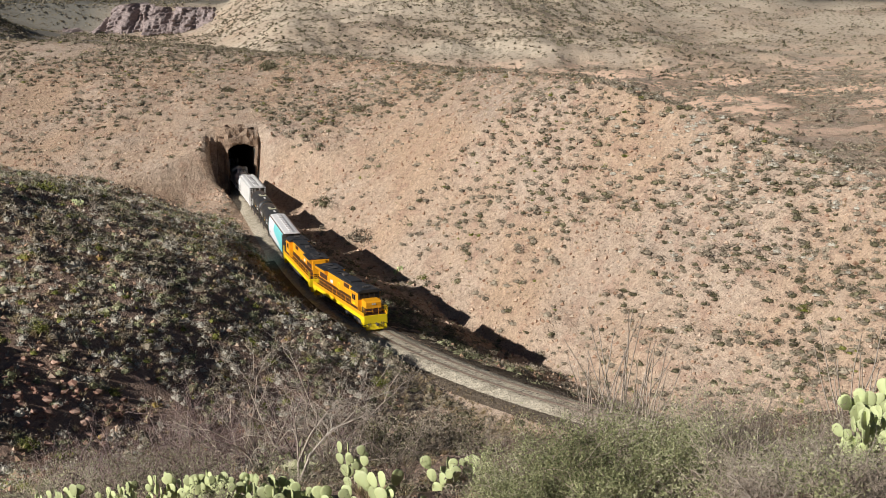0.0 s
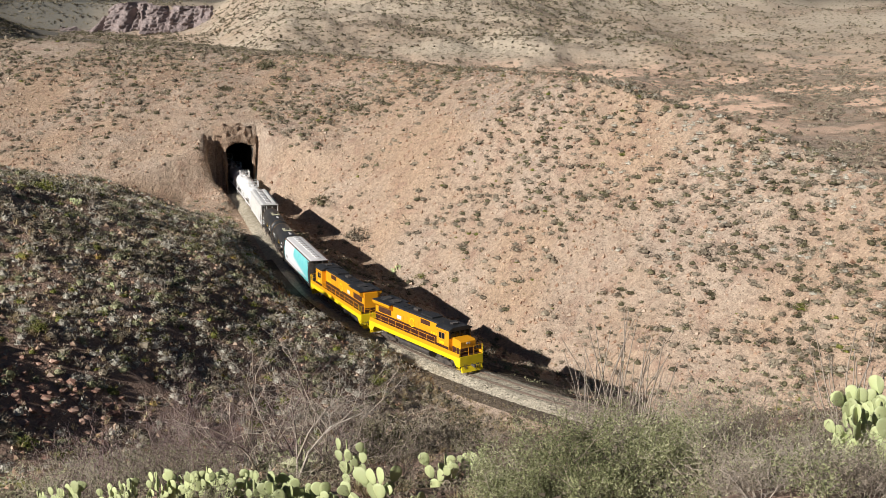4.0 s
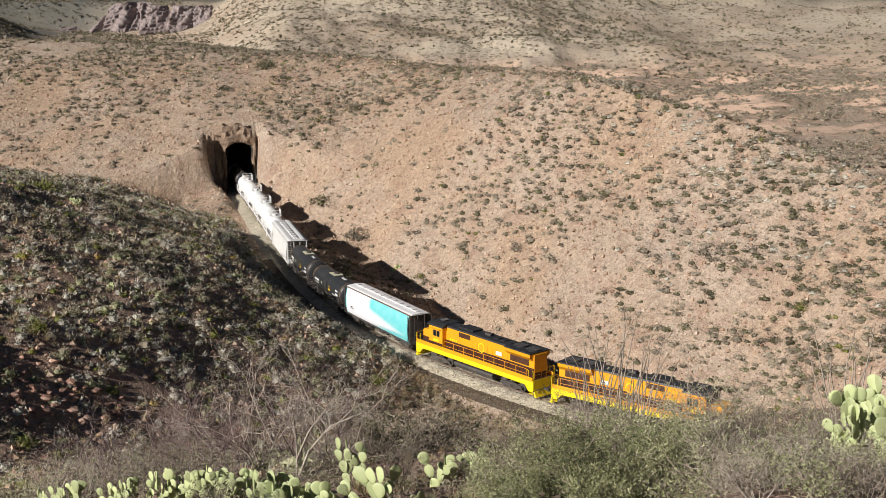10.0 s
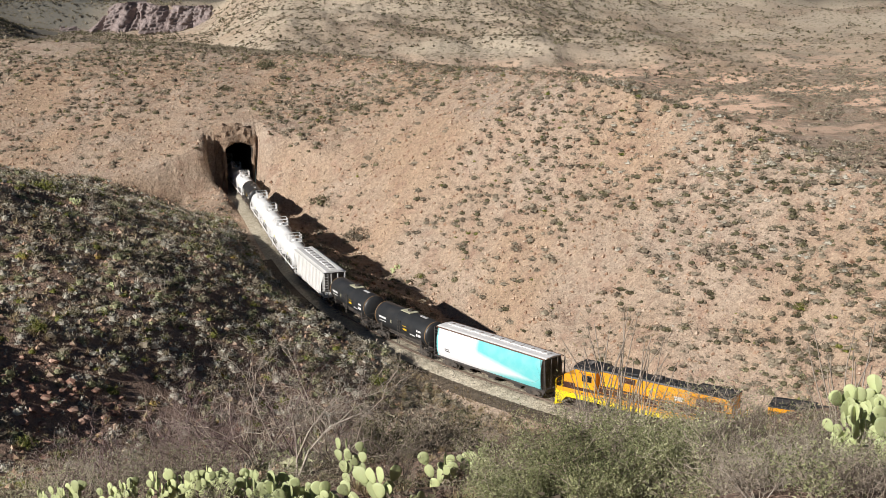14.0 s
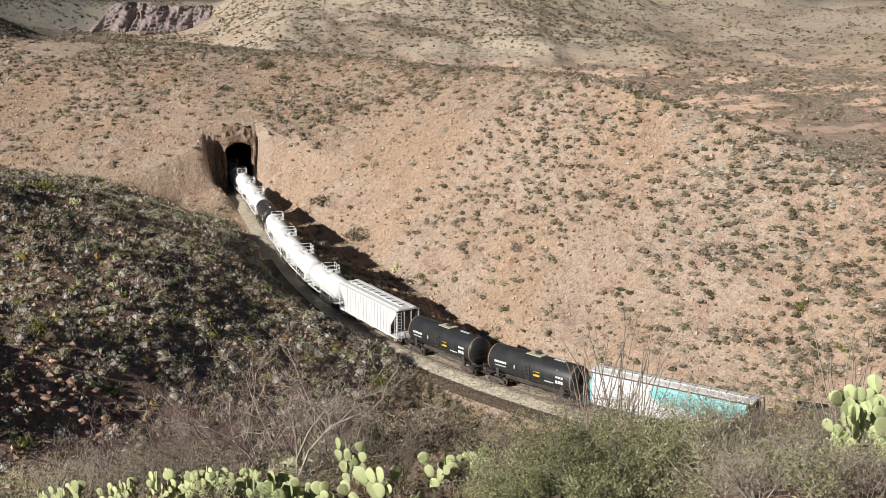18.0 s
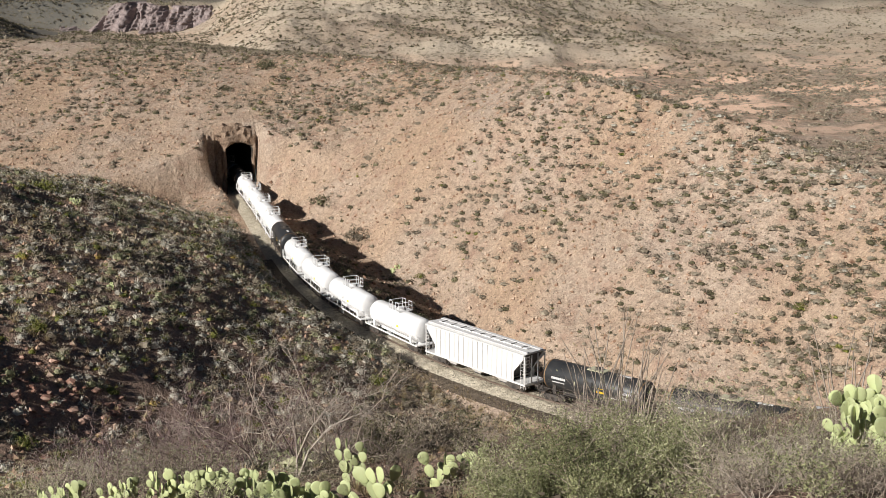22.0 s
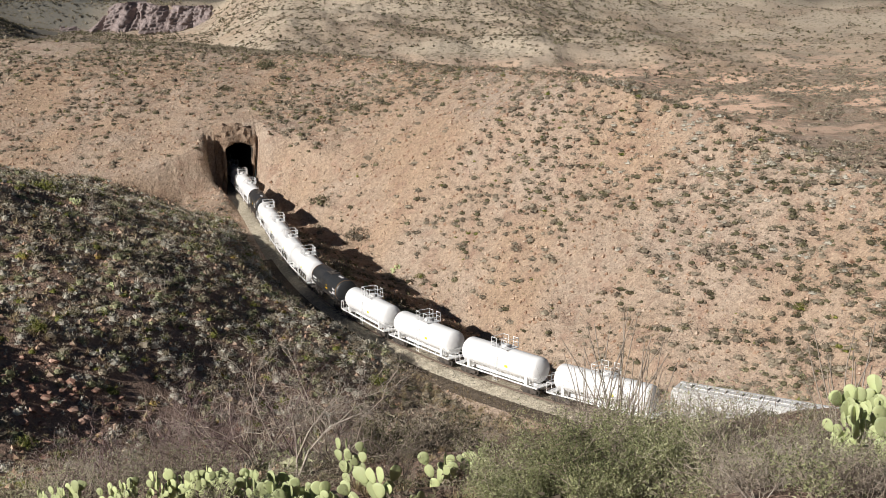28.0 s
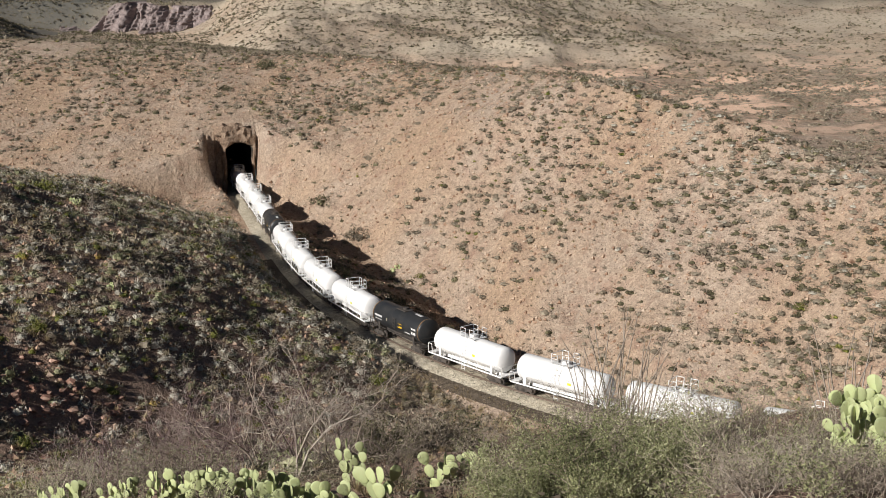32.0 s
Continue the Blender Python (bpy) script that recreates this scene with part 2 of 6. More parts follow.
def earth(name, pale, warm, red, stone, grassy=None):
    m, nt, nodes, links, b = nodes_of(name)
    pos = nodes.new("ShaderNodeNewGeometry").outputs["Position"]
    big, mid, small = noise_node(nt, pos, 0.045, 4), noise_node(nt, pos, 0.33, 5), noise_node(nt, pos, 3.1, 5, 0.7)
    col = mixed(nt, ramp(nt, big, [(0.38, (0, 0, 0)), (0.62, (1, 1, 1))]), pale, warm)
    col = mixed(nt, ramp(nt, mid, [(0.50, (0, 0, 0)), (0.72, (0.8, 0.8, 0.8))]), col, red)
    vo = nodes.new("ShaderNodeTexVoronoi")
    vo.inputs["Scale"].default_value = 2.4
    links.new(pos, vo.inputs["Vector"])
    cells = nodes.new("ShaderNodeSeparateColor")
    links.new(vo.outputs["Color"], cells.inputs[0])
    pebbles = calc(nt, "MULTIPLY", ramp(nt, vo.outputs["Distance"], [(0.16, (1, 1, 1)), (0.30, (0, 0, 0))]),
                   ramp(nt, cells.outputs[0], [(0.45, (0, 0, 0)), (0.6, (1, 1, 1))]))
    col = mixed(nt, calc(nt, "MULTIPLY", pebbles, 0.6), col, stone)
    col = mixed(nt, ramp(nt, small, [(0.35, (0.45, 0.45, 0.45)), (0.6, (0, 0, 0))]), col, tuple(c * 0.55 for c in red))
    grit = noise_node(nt, pos, 6.5, 4, 0.75)
    blotch = noise_node(nt, pos, 1.3, 4, 0.7)
    shade = calc(nt, "MULTIPLY", ramp(nt, grit, [(0.3, (0.55, 0.55, 0.55)), (0.5, (1, 1, 1)), (0.72, (1.35, 1.35, 1.35))]),
                 ramp(nt, blotch, [(0.3, (0.68, 0.68, 0.68)), (0.55, (1.0, 1.0, 1.0)), (0.75, (1.16, 1.16, 1.16))]))
    col = mixed(nt, 1.0, col, shade, "MULTIPLY")
    if grassy:
        xyz = nodes.new("ShaderNodeSeparateXYZ")
        links.new(pos, xyz.inputs[0])
        rough_y = calc(nt, "ADD", xyz.outputs["Y"], calc(nt, "MULTIPLY", mid, 60))
        f = nodes.new("ShaderNodeMapRange")
        f.inputs[1].default_value, f.inputs[2].default_value, f.inputs[4].default_value = 330, 480, 0.75
        links.new(rough_y, f.inputs[0])
        low = nodes.new("ShaderNodeMapRange")
        low.inputs[1].default_value, low.inputs[2].default_value, low.inputs[3].default_value = -2.0, 8.0, 0.0
        links.new(xyz.outputs["Z"], low.inputs[0])
        patch = calc(nt, "MULTIPLY", f.outputs[0], ramp(nt, noise_node(nt, pos, 0.012, 4), [(0.38, (0.35, 0.35, 0.35)), (0.6, (1, 1, 1))]))
        col = mixed(nt, calc(nt, "MULTIPLY", patch, low.outputs[0]), col, grassy)
        plateau = nodes.new("ShaderNodeMapRange")
        plateau.inputs[1].default_value, plateau.inputs[2].default_value, plateau.inputs[4].default_value = 1035, 1075, 0.92
        links.new(xyz.outputs["Y"], plateau.inputs[0])
        col = mixed(nt, plateau.outputs[0], col, (0.12, 0.115, 0.095))
        # red ground on the near spur, darkened further to paint in its shade
        side = calc(nt, "ADD", xyz.outputs["X"], calc(nt, "ADD", calc(nt, "MULTIPLY", xyz.outputs["Y"], 0.395), calc(nt, "MULTIPLY", mid, 8.0)))
        spur = nodes.new("ShaderNodeMapRange")
        spur.inputs[1].default_value, spur.inputs[2].default_value = 46.0, 42.0
        links.new(side, spur.inputs[0])
        near = nodes.new("ShaderNodeMapRange")
        near.inputs[1].default_value, near.inputs[2].default_value = 225.0, 196.0
        links.new(xyz.outputs["Y"], near.inputs[0])
        col = mixed(nt, calc(nt, "MULTIPLY", calc(nt, "MULTIPLY", spur.outputs[0], near.outputs[0]), 0.8), col, (0.28, 0.19, 0.145))
        # grey slopes on the far west side
        west = nodes.new("ShaderNodeMapRange")
        west.inputs[1].default_value, west.inputs[2].default_value = 20.0, -25.0
        links.new(calc(nt, "ADD", xyz.outputs["X"], calc(nt, "ADD", calc(nt, "MULTIPLY", xyz.outputs["Y"], 0.258), calc(nt, "MULTIPLY", mid, 20.0))), west.inputs[0])
        deep = nodes.new("ShaderNodeMapRange")
        deep.inputs[1].default_value, deep.inputs[2].default_value = 480.0, 560.0
        links.new(xyz.outputs["Y"], deep.inputs[0])
        col = mixed(nt, calc(nt, "MULTIPLY", calc(nt, "MULTIPLY", west.outputs[0], deep.outputs[0]), 0.85), col, (0.13, 0.132, 0.118))
        # scrub too small and far to be told apart
        away = nodes.new("ShaderNodeMapRange")
        away.inputs[1].default_value, away.inputs[2].default_value = 360, 470
        links.new(xyz.outputs["Y"], away.inputs[0])
        thick = ramp(nt, noise_node(nt, pos, 0.02, 3), [(0.35, (0.2, 0.2, 0.2)), (0.65, (0.75, 0.75, 0.75))])
        sand = calc(nt, "MULTIPLY", calc(nt, "SUBTRACT", 1.0, low.outputs[0]), away.outputs[0])
        sand = calc(nt, "MULTIPLY", sand, ramp(nt, noise_node(nt, pos, 0.035, 4), [(0.47, (0, 0, 0)), (0.53, (1, 1, 1))]))
        thick = calc(nt, "MULTIPLY", thick, calc(nt, "SUBTRACT", 1.0, sand))
        col = mixed(nt, sand, col, (0.86, 0.60, 0.44))
        for scale, tone in ((0.30, (0.15, 0.13, 0.085)), (0.62, (0.24, 0.20, 0.14))):
            dots = nodes.new("ShaderNodeTexVoronoi")
            dots.inputs["Scale"].default_value = scale
            links.new(pos, dots.inputs["Vector"])
            some = nodes.new("ShaderNodeSeparateColor")
            links.new(dots.outputs["Color"], some.inputs[0])
            keep = calc(nt, "LESS_THAN", some.outputs[1], thick)
            spot = ramp(nt, dots.outputs["Distance"], [(0.26, (0.6, 0.6, 0.6)), (0.42, (0, 0, 0))])
            col = mixed(nt, calc(nt, "MULTIPLY", calc(nt, "MULTIPLY", spot, keep), away.outputs[0]), col, tone)
    links.new(col, b.inputs["Base Color"])
    b.inputs["Roughness"].default_value = 0.95
    b.inputs["Specular IOR Level"].default_value = 0.15
    h = calc(nt, "ADD", calc(nt, "MULTIPLY", small, 0.5), calc(nt, "MULTIPLY", pebbles, 0.5))
    bumped(nt, b, calc(nt, "ADD", calc(nt, "ADD", h, blotch), mid), 0.95, 0.38)
    return m


SOIL = earth("soil", (0.53, 0.425, 0.33), (0.53, 0.385, 0.265), (0.40, 0.26, 0.19), (0.54, 0.455, 0.37), (0.63, 0.545, 0.42))
ROCK_FACE = earth("rock_face", (0.42, 0.31, 0.225), (0.35, 0.245, 0.17), (0.17, 0.11, 0.075), (0.40, 0.31, 0.23))
CLIFF = earth("cliff_rock", (0.44, 0.365, 0.345), (0.38, 0.305, 0.285), (0.23, 0.18, 0.168), (0.46, 0.40, 0.38))
STONE = leafy("loose_stone", [(0.1, (0.17, 0.095, 0.06)), (0.4, (0.40, 0.26, 0.175)), (0.7, (0.55, 0.41, 0.30)), (0.95, (0.60, 0.49, 0.385))], 0.9)
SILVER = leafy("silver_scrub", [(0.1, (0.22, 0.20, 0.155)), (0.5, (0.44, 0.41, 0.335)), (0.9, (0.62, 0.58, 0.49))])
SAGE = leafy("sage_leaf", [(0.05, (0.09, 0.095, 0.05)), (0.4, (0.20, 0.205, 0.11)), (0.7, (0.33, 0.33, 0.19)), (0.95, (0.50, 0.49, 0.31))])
YELLOWED = leafy("yellowed_scrub", [(0.1, (0.12, 0.085, 0.02)), (0.5, (0.30, 0.21, 0.05)), (0.9, (0.46, 0.34, 0.10))])
RED_STONE = leafy("red_broken_rock", [(0.1, (0.15, 0.075, 0.055)), (0.5, (0.33, 0.19, 0.14)), (0.95, (0.52, 0.36, 0.28))], 0.9)
BALLAST = earth("ballast", (0.66, 0.59, 0.46), (0.58, 0.51, 0.39), (0.44, 0.38, 0.28), (0.70, 0.64, 0.53))
# colour of the cinders; it also paints in shade beside the track
CINDER_AND_SHADE = earth("cinder", (0.15, 0.12, 0.09), (0.11, 0.09, 0.07), (0.19, 0.14, 0.09), (0.25, 0.21, 0.17))
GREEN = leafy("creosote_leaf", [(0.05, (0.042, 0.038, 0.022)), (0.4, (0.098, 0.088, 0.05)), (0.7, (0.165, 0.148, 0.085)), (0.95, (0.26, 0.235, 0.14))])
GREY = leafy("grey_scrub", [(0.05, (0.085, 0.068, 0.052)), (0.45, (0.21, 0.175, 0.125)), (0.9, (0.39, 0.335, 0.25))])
FORE_LEAF = leafy("near_creosote_leaf", [(0.05, (0.055, 0.06, 0.026)), (0.4, (0.185, 0.20, 0.09)), (0.7, (0.37, 0.375, 0.20)), (0.95, (0.58, 0.56, 0.38))])
# dark brown wood, the look of backlit twigs put into its colour
BACKLIT_TWIG = leafy("backlit_twig", [(0.1, (0.06, 0.045, 0.036)), (0.5, (0.19, 0.15, 0.12)), (0.9, (0.40, 0.33, 0.27))])
BRIGHT = leafy("fresh_scrub", [(0.1, (0.06, 0.07, 0.014)), (0.5, (0.15, 0.16, 0.035)), (0.9, (0.27, 0.26, 0.07))])
STRAW = leafy("dry_grass", [(0.1, (0.20, 0.145, 0.075)), (0.5, (0.36, 0.28, 0.16)), (0.9, (0.50, 0.42, 0.27))])
TWIG = leafy("bare_twig", [(0.1, (0.16, 0.125, 0.10)), (0.5, (0.37, 0.305, 0.245)), (0.9, (0.58, 0.50, 0.41))])
MAUVE_TWIG = leafy("mauve_twig", [(0.1, (0.09, 0.06, 0.055)), (0.5, (0.235, 0.165, 0.15)), (0.9, (0.46, 0.36, 0.33))])
PALE_TWIG = leafy("bleached_wood", [(0.1, (0.26, 0.21, 0.17)), (0.6, (0.42, 0.36, 0.30)), (0.95, (0.55, 0.49, 0.42))])
ORANGE = plain("orange_paint", (0.87, 0.385, 0.012), 0.42, dirt=0.16)
YELLOW = plain("yellow_paint", (0.88, 0.68, 0.012), 0.45, dirt=0.12)
ROOF_BLACK = plain("black_roof_paint", (0.022, 0.024, 0.027), 0.5, dirt=0.3, dirt_color=(0.10, 0.09, 0.08))
STRIPE = plain("dark_stripe_paint", (0.055, 0.016, 0.010), 0.5, dirt=0.2)
GRILLE = plain("dark_grille", (0.07, 0.022, 0.008), 0.7, dirt=0.3)
GLASS = plain("cab_glass", (0.012, 0.014, 0.016), 0.16, dirt=0.05)
FRAME_STEEL = plain("grimy_steel", (0.075, 0.07, 0.068), 0.6, 0.2, dirt=0.5, dirt_color=(0.19, 0.15, 0.12))
# running gear; its dark colour also paints shade on the hopper ends
UNDER = plain("sooty_gear_and_end_shade", (0.075, 0.068, 0.062), 0.7, 0.2, dirt=0.55, dirt_color=(0.24, 0.19, 0.15))
RAIL = plain("worn_rail", (0.26, 0.20, 0.16), 0.4, 0.6, dirt=0.4)
TIE = plain("weathered_tie", (0.16, 0.13, 0.10), 0.9, dirt=0.6, dirt_color=(0.38, 0.33, 0.26), vary=0.5)
WHITE = plain("white_tank_paint", (0.90, 0.90, 0.885), 0.4, dirt=0.06, dirt_color=(0.42, 0.38, 0.32), scale=0.6)
BLACK = plain("black_tank_paint", (0.028, 0.030, 0.032), 0.42, dirt=0.35, dirt_color=(0.10, 0.09, 0.08), scale=0.7)
HOPPER_GREY = plain("pale_grey_paint", (0.78, 0.775, 0.75), 0.5, dirt=0.16, dirt_color=(0.36, 0.30, 0.23), scale=0.8)
ROOF_GREY = plain("grey_roof", (0.80, 0.79, 0.78), 0.5, dirt=0.15, dirt_color=(0.32, 0.28, 0.23))
CREAM = plain("cream_platform", (0.62, 0.60, 0.42), 0.6, dirt=0.2)
MARK_WHITE = plain("white_marking", (0.78, 0.78, 0.76), 0.6, dirt=0.15)
MARK_YELLOW = plain("yellow_placard", (0.78, 0.50, 0.02), 0.6, dirt=0.1)
LIME = plain("lime_marking", (0.72, 0.76, 0.05), 0.6, dirt=0.1)
RUST = plain("rusty_steel", (0.16, 0.085, 0.055), 0.8, dirt=0.4)
BROWN_BAND = plain("brown_band", (0.28, 0.17, 0.08), 0.6, dirt=0.2)
LAMP_GLASS = plain("lamp_glass", (0.6, 0.6, 0.55), 0.2, dirt=0.05)
BORE_ROCK = earth("bore_rock", (0.15, 0.12, 0.10), (0.12, 0.10, 0.08), (0.09, 0.07, 0.05), (0.18, 0.15, 0.12))


def teal_white():
    """White hopper paint with a large turquoise sweep towards the leading end."""
    m, nt, nodes, links, b = nodes_of("white_and_turquoise_paint")
    tc = nodes.new("ShaderNodeTexCoord").outputs["Object"]
    xyz = nodes.new("ShaderNodeSeparateXYZ")
    links.new(tc, xyz.inputs[0])
    x, z = xyz.outputs["X"], xyz.outputs["Z"]
    wob = calc(nt, "MULTIPLY_ADD", noise_node(nt, tc, 2.2, 3), 0.16, -0.08)
    zz = calc(nt, "ADD", z, wob)
    def soft(value, width):
        n = nodes.new("ShaderNodeMapRange")
        n.inputs[1].default_value, n.inputs[2].default_value = -width, width
        links.new(value, n.inputs[0])
        return n.outputs[0]
    above = soft(calc(nt, "SUBTRACT", zz, calc(nt, "MULTIPLY_ADD", x, -0.15, 2.72)), 0.28)
    below = soft(calc(nt, "SUBTRACT", calc(nt, "MULTIPLY_ADD", x, 0.10, 1.2), zz), 0.25)
    top = calc(nt, "MULTIPLY", above, soft(calc(nt, "ADD", x, 1.6), 0.35))
    low = calc(nt, "MULTIPLY", below, soft(calc(nt, "ADD", x, 0.6), 1.2))
    nose = soft(calc(nt, "SUBTRACT", calc(nt, "ADD", x, wob), 6.6), 0.8)
    tail = calc(nt, "LESS_THAN", calc(nt, "ADD", x, calc(nt, "MULTIPLY", wob, 3)), -7.75)
    f = calc(nt, "MAXIMUM", calc(nt, "MAXIMUM", top, low), calc(nt, "MAXIMUM", nose, tail))
    fade = noise_node(nt, tc, 0.9, 5)
    teal = mixed(nt, ramp(nt, fade, [(0.4, (0, 0, 0)), (0.75, (0.6, 0.6, 0.6))]), (0.16, 0.60, 0.62), (0.34, 0.68, 0.68))
    white = mixed(nt, ramp(nt, noise_node(nt, tc, 1.7, 5), [(0.5, (0, 0, 0)), (0.8, (0.5, 0.5, 0.5))]), (0.78, 0.78, 0.80), (0.58, 0.60, 0.64))
    links.new(mixed(nt, f, white, teal), b.inputs["Base Color"])
    b.inputs["Roughness"].default_value = 0.5
    return m


TEAL = teal_white()


# ---- mesh tools ----
def box(bm, x0, x1, y0, y1, z0, z1, bevel=0.0):
    v = [bm.verts.new((x, y, z)) for x in (x0, x1) for y in (y0, y1) for z in (z0, z1)]
    fs = [bm.faces.new([v[i] for i in q]) for q in ((0, 1, 3, 2), (4, 6, 7, 5), (0, 4, 5, 1), (2, 3, 7, 6), (0, 2, 6, 4), (1, 5, 7, 3))]
    if bevel:
        es = list({e for f in fs for e in f.edges})
        bmesh.ops.bevel(bm, geom=es, offset=bevel, segments=2, affect="EDGES", profile=0.5)


def prism(bm, outline, a, b, axis="x"):
    """An outline (pairs in the plane across the axis) drawn out from a to b."""
    def at(u, p, q):
        return (u, p, q) if axis == "x" else (p, u, q)
    lo, hi = [[bm.verts.new(at(u, p, q)) for p, q in outline] for u in (a, b)]
    n = len(outline)
    bm.faces.new(lo)
    bm.faces.new(hi[::-1])
    for i in range(n):
        j = (i + 1) % n
        bm.faces.new((lo[j], lo[i], hi[i], hi[j]))


def rod(bm, a, b, r, seg=6, r2=None):
    a, b = Vector(a), Vector(b)
    z = (b - a).normalized()
    x = z.orthogonal().normalized()
    y = z.cross(x)
    r2 = r if r2 is None else r2
    rings = []
    for c, rr in ((a, r), (b, r2)):
        rings.append([bm.verts.new(c + x * (rr * math.cos(2 * math.pi * i / seg)) + y * (rr * math.sin(2 * math.pi * i / seg))) for i in range(seg)])
    for i in range(seg):
        j = (i + 1) % seg
        bm.faces.new((rings[0][i], rings[0][j], rings[1][j], rings[1][i]))
    bm.faces.new(rings[0][::-1])
    bm.faces.new(rings[1])


def pipe(bm, pts, r, seg=5):
    for a, b in zip(pts, pts[1:]):
        rod(bm, a, b, r, seg)


def turned(bm, profile, axis_z, seg=28, y0=0.0):
    """A body of revolution about a line along x at height axis_z; profile: pairs of x and radius."""
    rings = []
    for x, r in profile:
        rings.append([bm.verts.new((x, y0 + r * math.cos(2 * math.pi * i / seg), axis_z + r * math.sin(2 * math.pi * i / seg))) for i in range(seg)])
    for p, q in zip(rings, rings[1:]):
        for i in range(seg):
            j = (i + 1) % seg
            bm.faces.new((p[i], p[j], q[j], q[i]))
    bm.faces.new(rings[0][::-1])
    bm.faces.new(rings[-1])


def mesh_of(name, bm, material, smooth=False):
    bmesh.ops.recalc_face_normals(bm, faces=bm.faces)
    me = bpy.data.meshes.new(name)
    bm.to_mesh(me)
    bm.free()
    me.materials.append(material)
    if smooth:
        me.polygons.foreach_set("use_smooth", np.ones(len(me.polygons), bool))
        me.set_sharp_from_angle(angle=radians(38))
    return me


def part(name, bm, material, parent, label="", smooth=False):
    ob = new(name, mesh_of(name, bm, material, smooth))
    ob.parent = parent
    if label:
        ob["label"] = label
    return ob


def twin(ob, m, parent=None):
    """The same part once more, at another place on its thing."""
    c = copy_thing(ob, m)
    c.parent = parent or ob.parent
    return c


def thing(name, label, category, group=""):
    return tagged(new(name), label, category, group)

# ---- ground, cutting and tunnel ----
def at_portal(mid):
    s, d = line_coords(mid[:, 0], mid[:, 1])
    return (s > PORTAL_S - 0.9) & (s < PORTAL_S + 0.9) & (d > -3.1) & (d < 2.95) & (mid[:, 2] < 11.0)


ground = tagged(sheet("ground", GX, GY, SOIL, at_portal), "dry stony pinkish-tan desert hillsides with gullies", "ground", kind="structure")


def bore_outline(w, top, grow=0.0):
    """Half-arched bore: level floor, upright sides, rounded crown."""
    out = [(-w, -0.9), (-w, top - 1.5)]
    for i in range(1, 8):
        a = math.pi - math.pi * i / 8
        out.append((w * math.cos(a) * (1.0 if i in (1, 7) else 0.98), top - 1.5 + 1.5 * math.sin(a) ** 0.6))
    return out + [(w, top - 1.5), (w, -0.9)]


def tunnel():
    rim = bore_outline(2.65, 9.6)
    bm = bmesh.new()
    rings = []
    for k, s in enumerate(np.arange(PORTAL_S - 0.3, PORTAL_S - 205, -3.0)):
        ring = []
        for d, z in rim:
            g = 1 + 0.05 * float(vnoise(np.array([s * 0.4]), np.array([d + z * 1.3]), 5)[0])
            ring.append(bm.verts.new(on_line(s, d * g, z)))
        rings.append(ring)
    n = len(rim)
    for p, q in zip(rings, rings[1:]):
        for i in range(n):
            j = (i + 1) % n
            bm.faces.new((p[i], p[j], q[j], q[i]))
    bm.faces.new(rings[-1])
    ob = new("tunnel", mesh_of("tunnel", bm, BORE_ROCK))
    tagged(ob, "dark unlined rock tunnel through the hill", "tunnel", kind="structure")
    # the rock face round the mouth, with the mouth cut through it
    bm = bmesh.new()
    loops = []
    for k, (grow, back, lift) in enumerate(((1.0, -0.6, 1.0), (1.03, 0.5, 1.02), (1.18, 0.65, 1.06), (1.35, 0.65, 1.12), (1.55, 0.6, 1.19), (1.75, 0.4, 1.27), (1.95, -0.2, 1.36), (2.2, -1.6, 1.42), (2.4, -4.5, 1.25))):
        ring = []
        for d, z in rim:
            dd = d * (grow if d < 0 else 1 + (grow - 1) * (0.03 if z < 8.0 else 0.35))
            zz = z if z < 0 else z * lift
            j = 0.0 if k == 0 else 0.38 * float(fbm(np.array([dd * 1.0 + 40]), np.array([zz * 1.0]), 2.1, 3, 9)[0])
            splay = 0.25 * max(dd - 2.75, 0) if k < 7 else 0.0
            if d < 0 and z < 9.0:
                splay -= 1.7 * min(1.0, max(-dd - 2.75, 0) / 0.8)
            p = on_line(PORTAL_S + back - 0.15 + j + splay, dd + 0.4 * j, zz + 0.5 * j * (z > 0))
            ring.append(bm.verts.new(p))
        loops.append(ring)
    for p, q in zip(loops, loops[1:]):
        for i in range(n - 1):
            bm.faces.new((p[i], p[i + 1], q[i + 1], q[i]))
    bmesh.ops.subdivide_edges(bm, edges=bm.edges[:], cuts=3, use_grid_fill=True)
    for v in bm.verts:
        v.co += Vector((noise.noise(v.co * 0.9), noise.noise(v.co * 0.9 + Vector((9, 3, 1))), noise.noise(v.co * 1.1 + Vector((2, 7, 5))))) * 0.5
    face = new("rock_face", mesh_of("rock_face", bm, ROCK_FACE))
    tagged(face, "rough blasted brown rock round the tunnel mouth", "rock face", kind="structure")


tunnel()


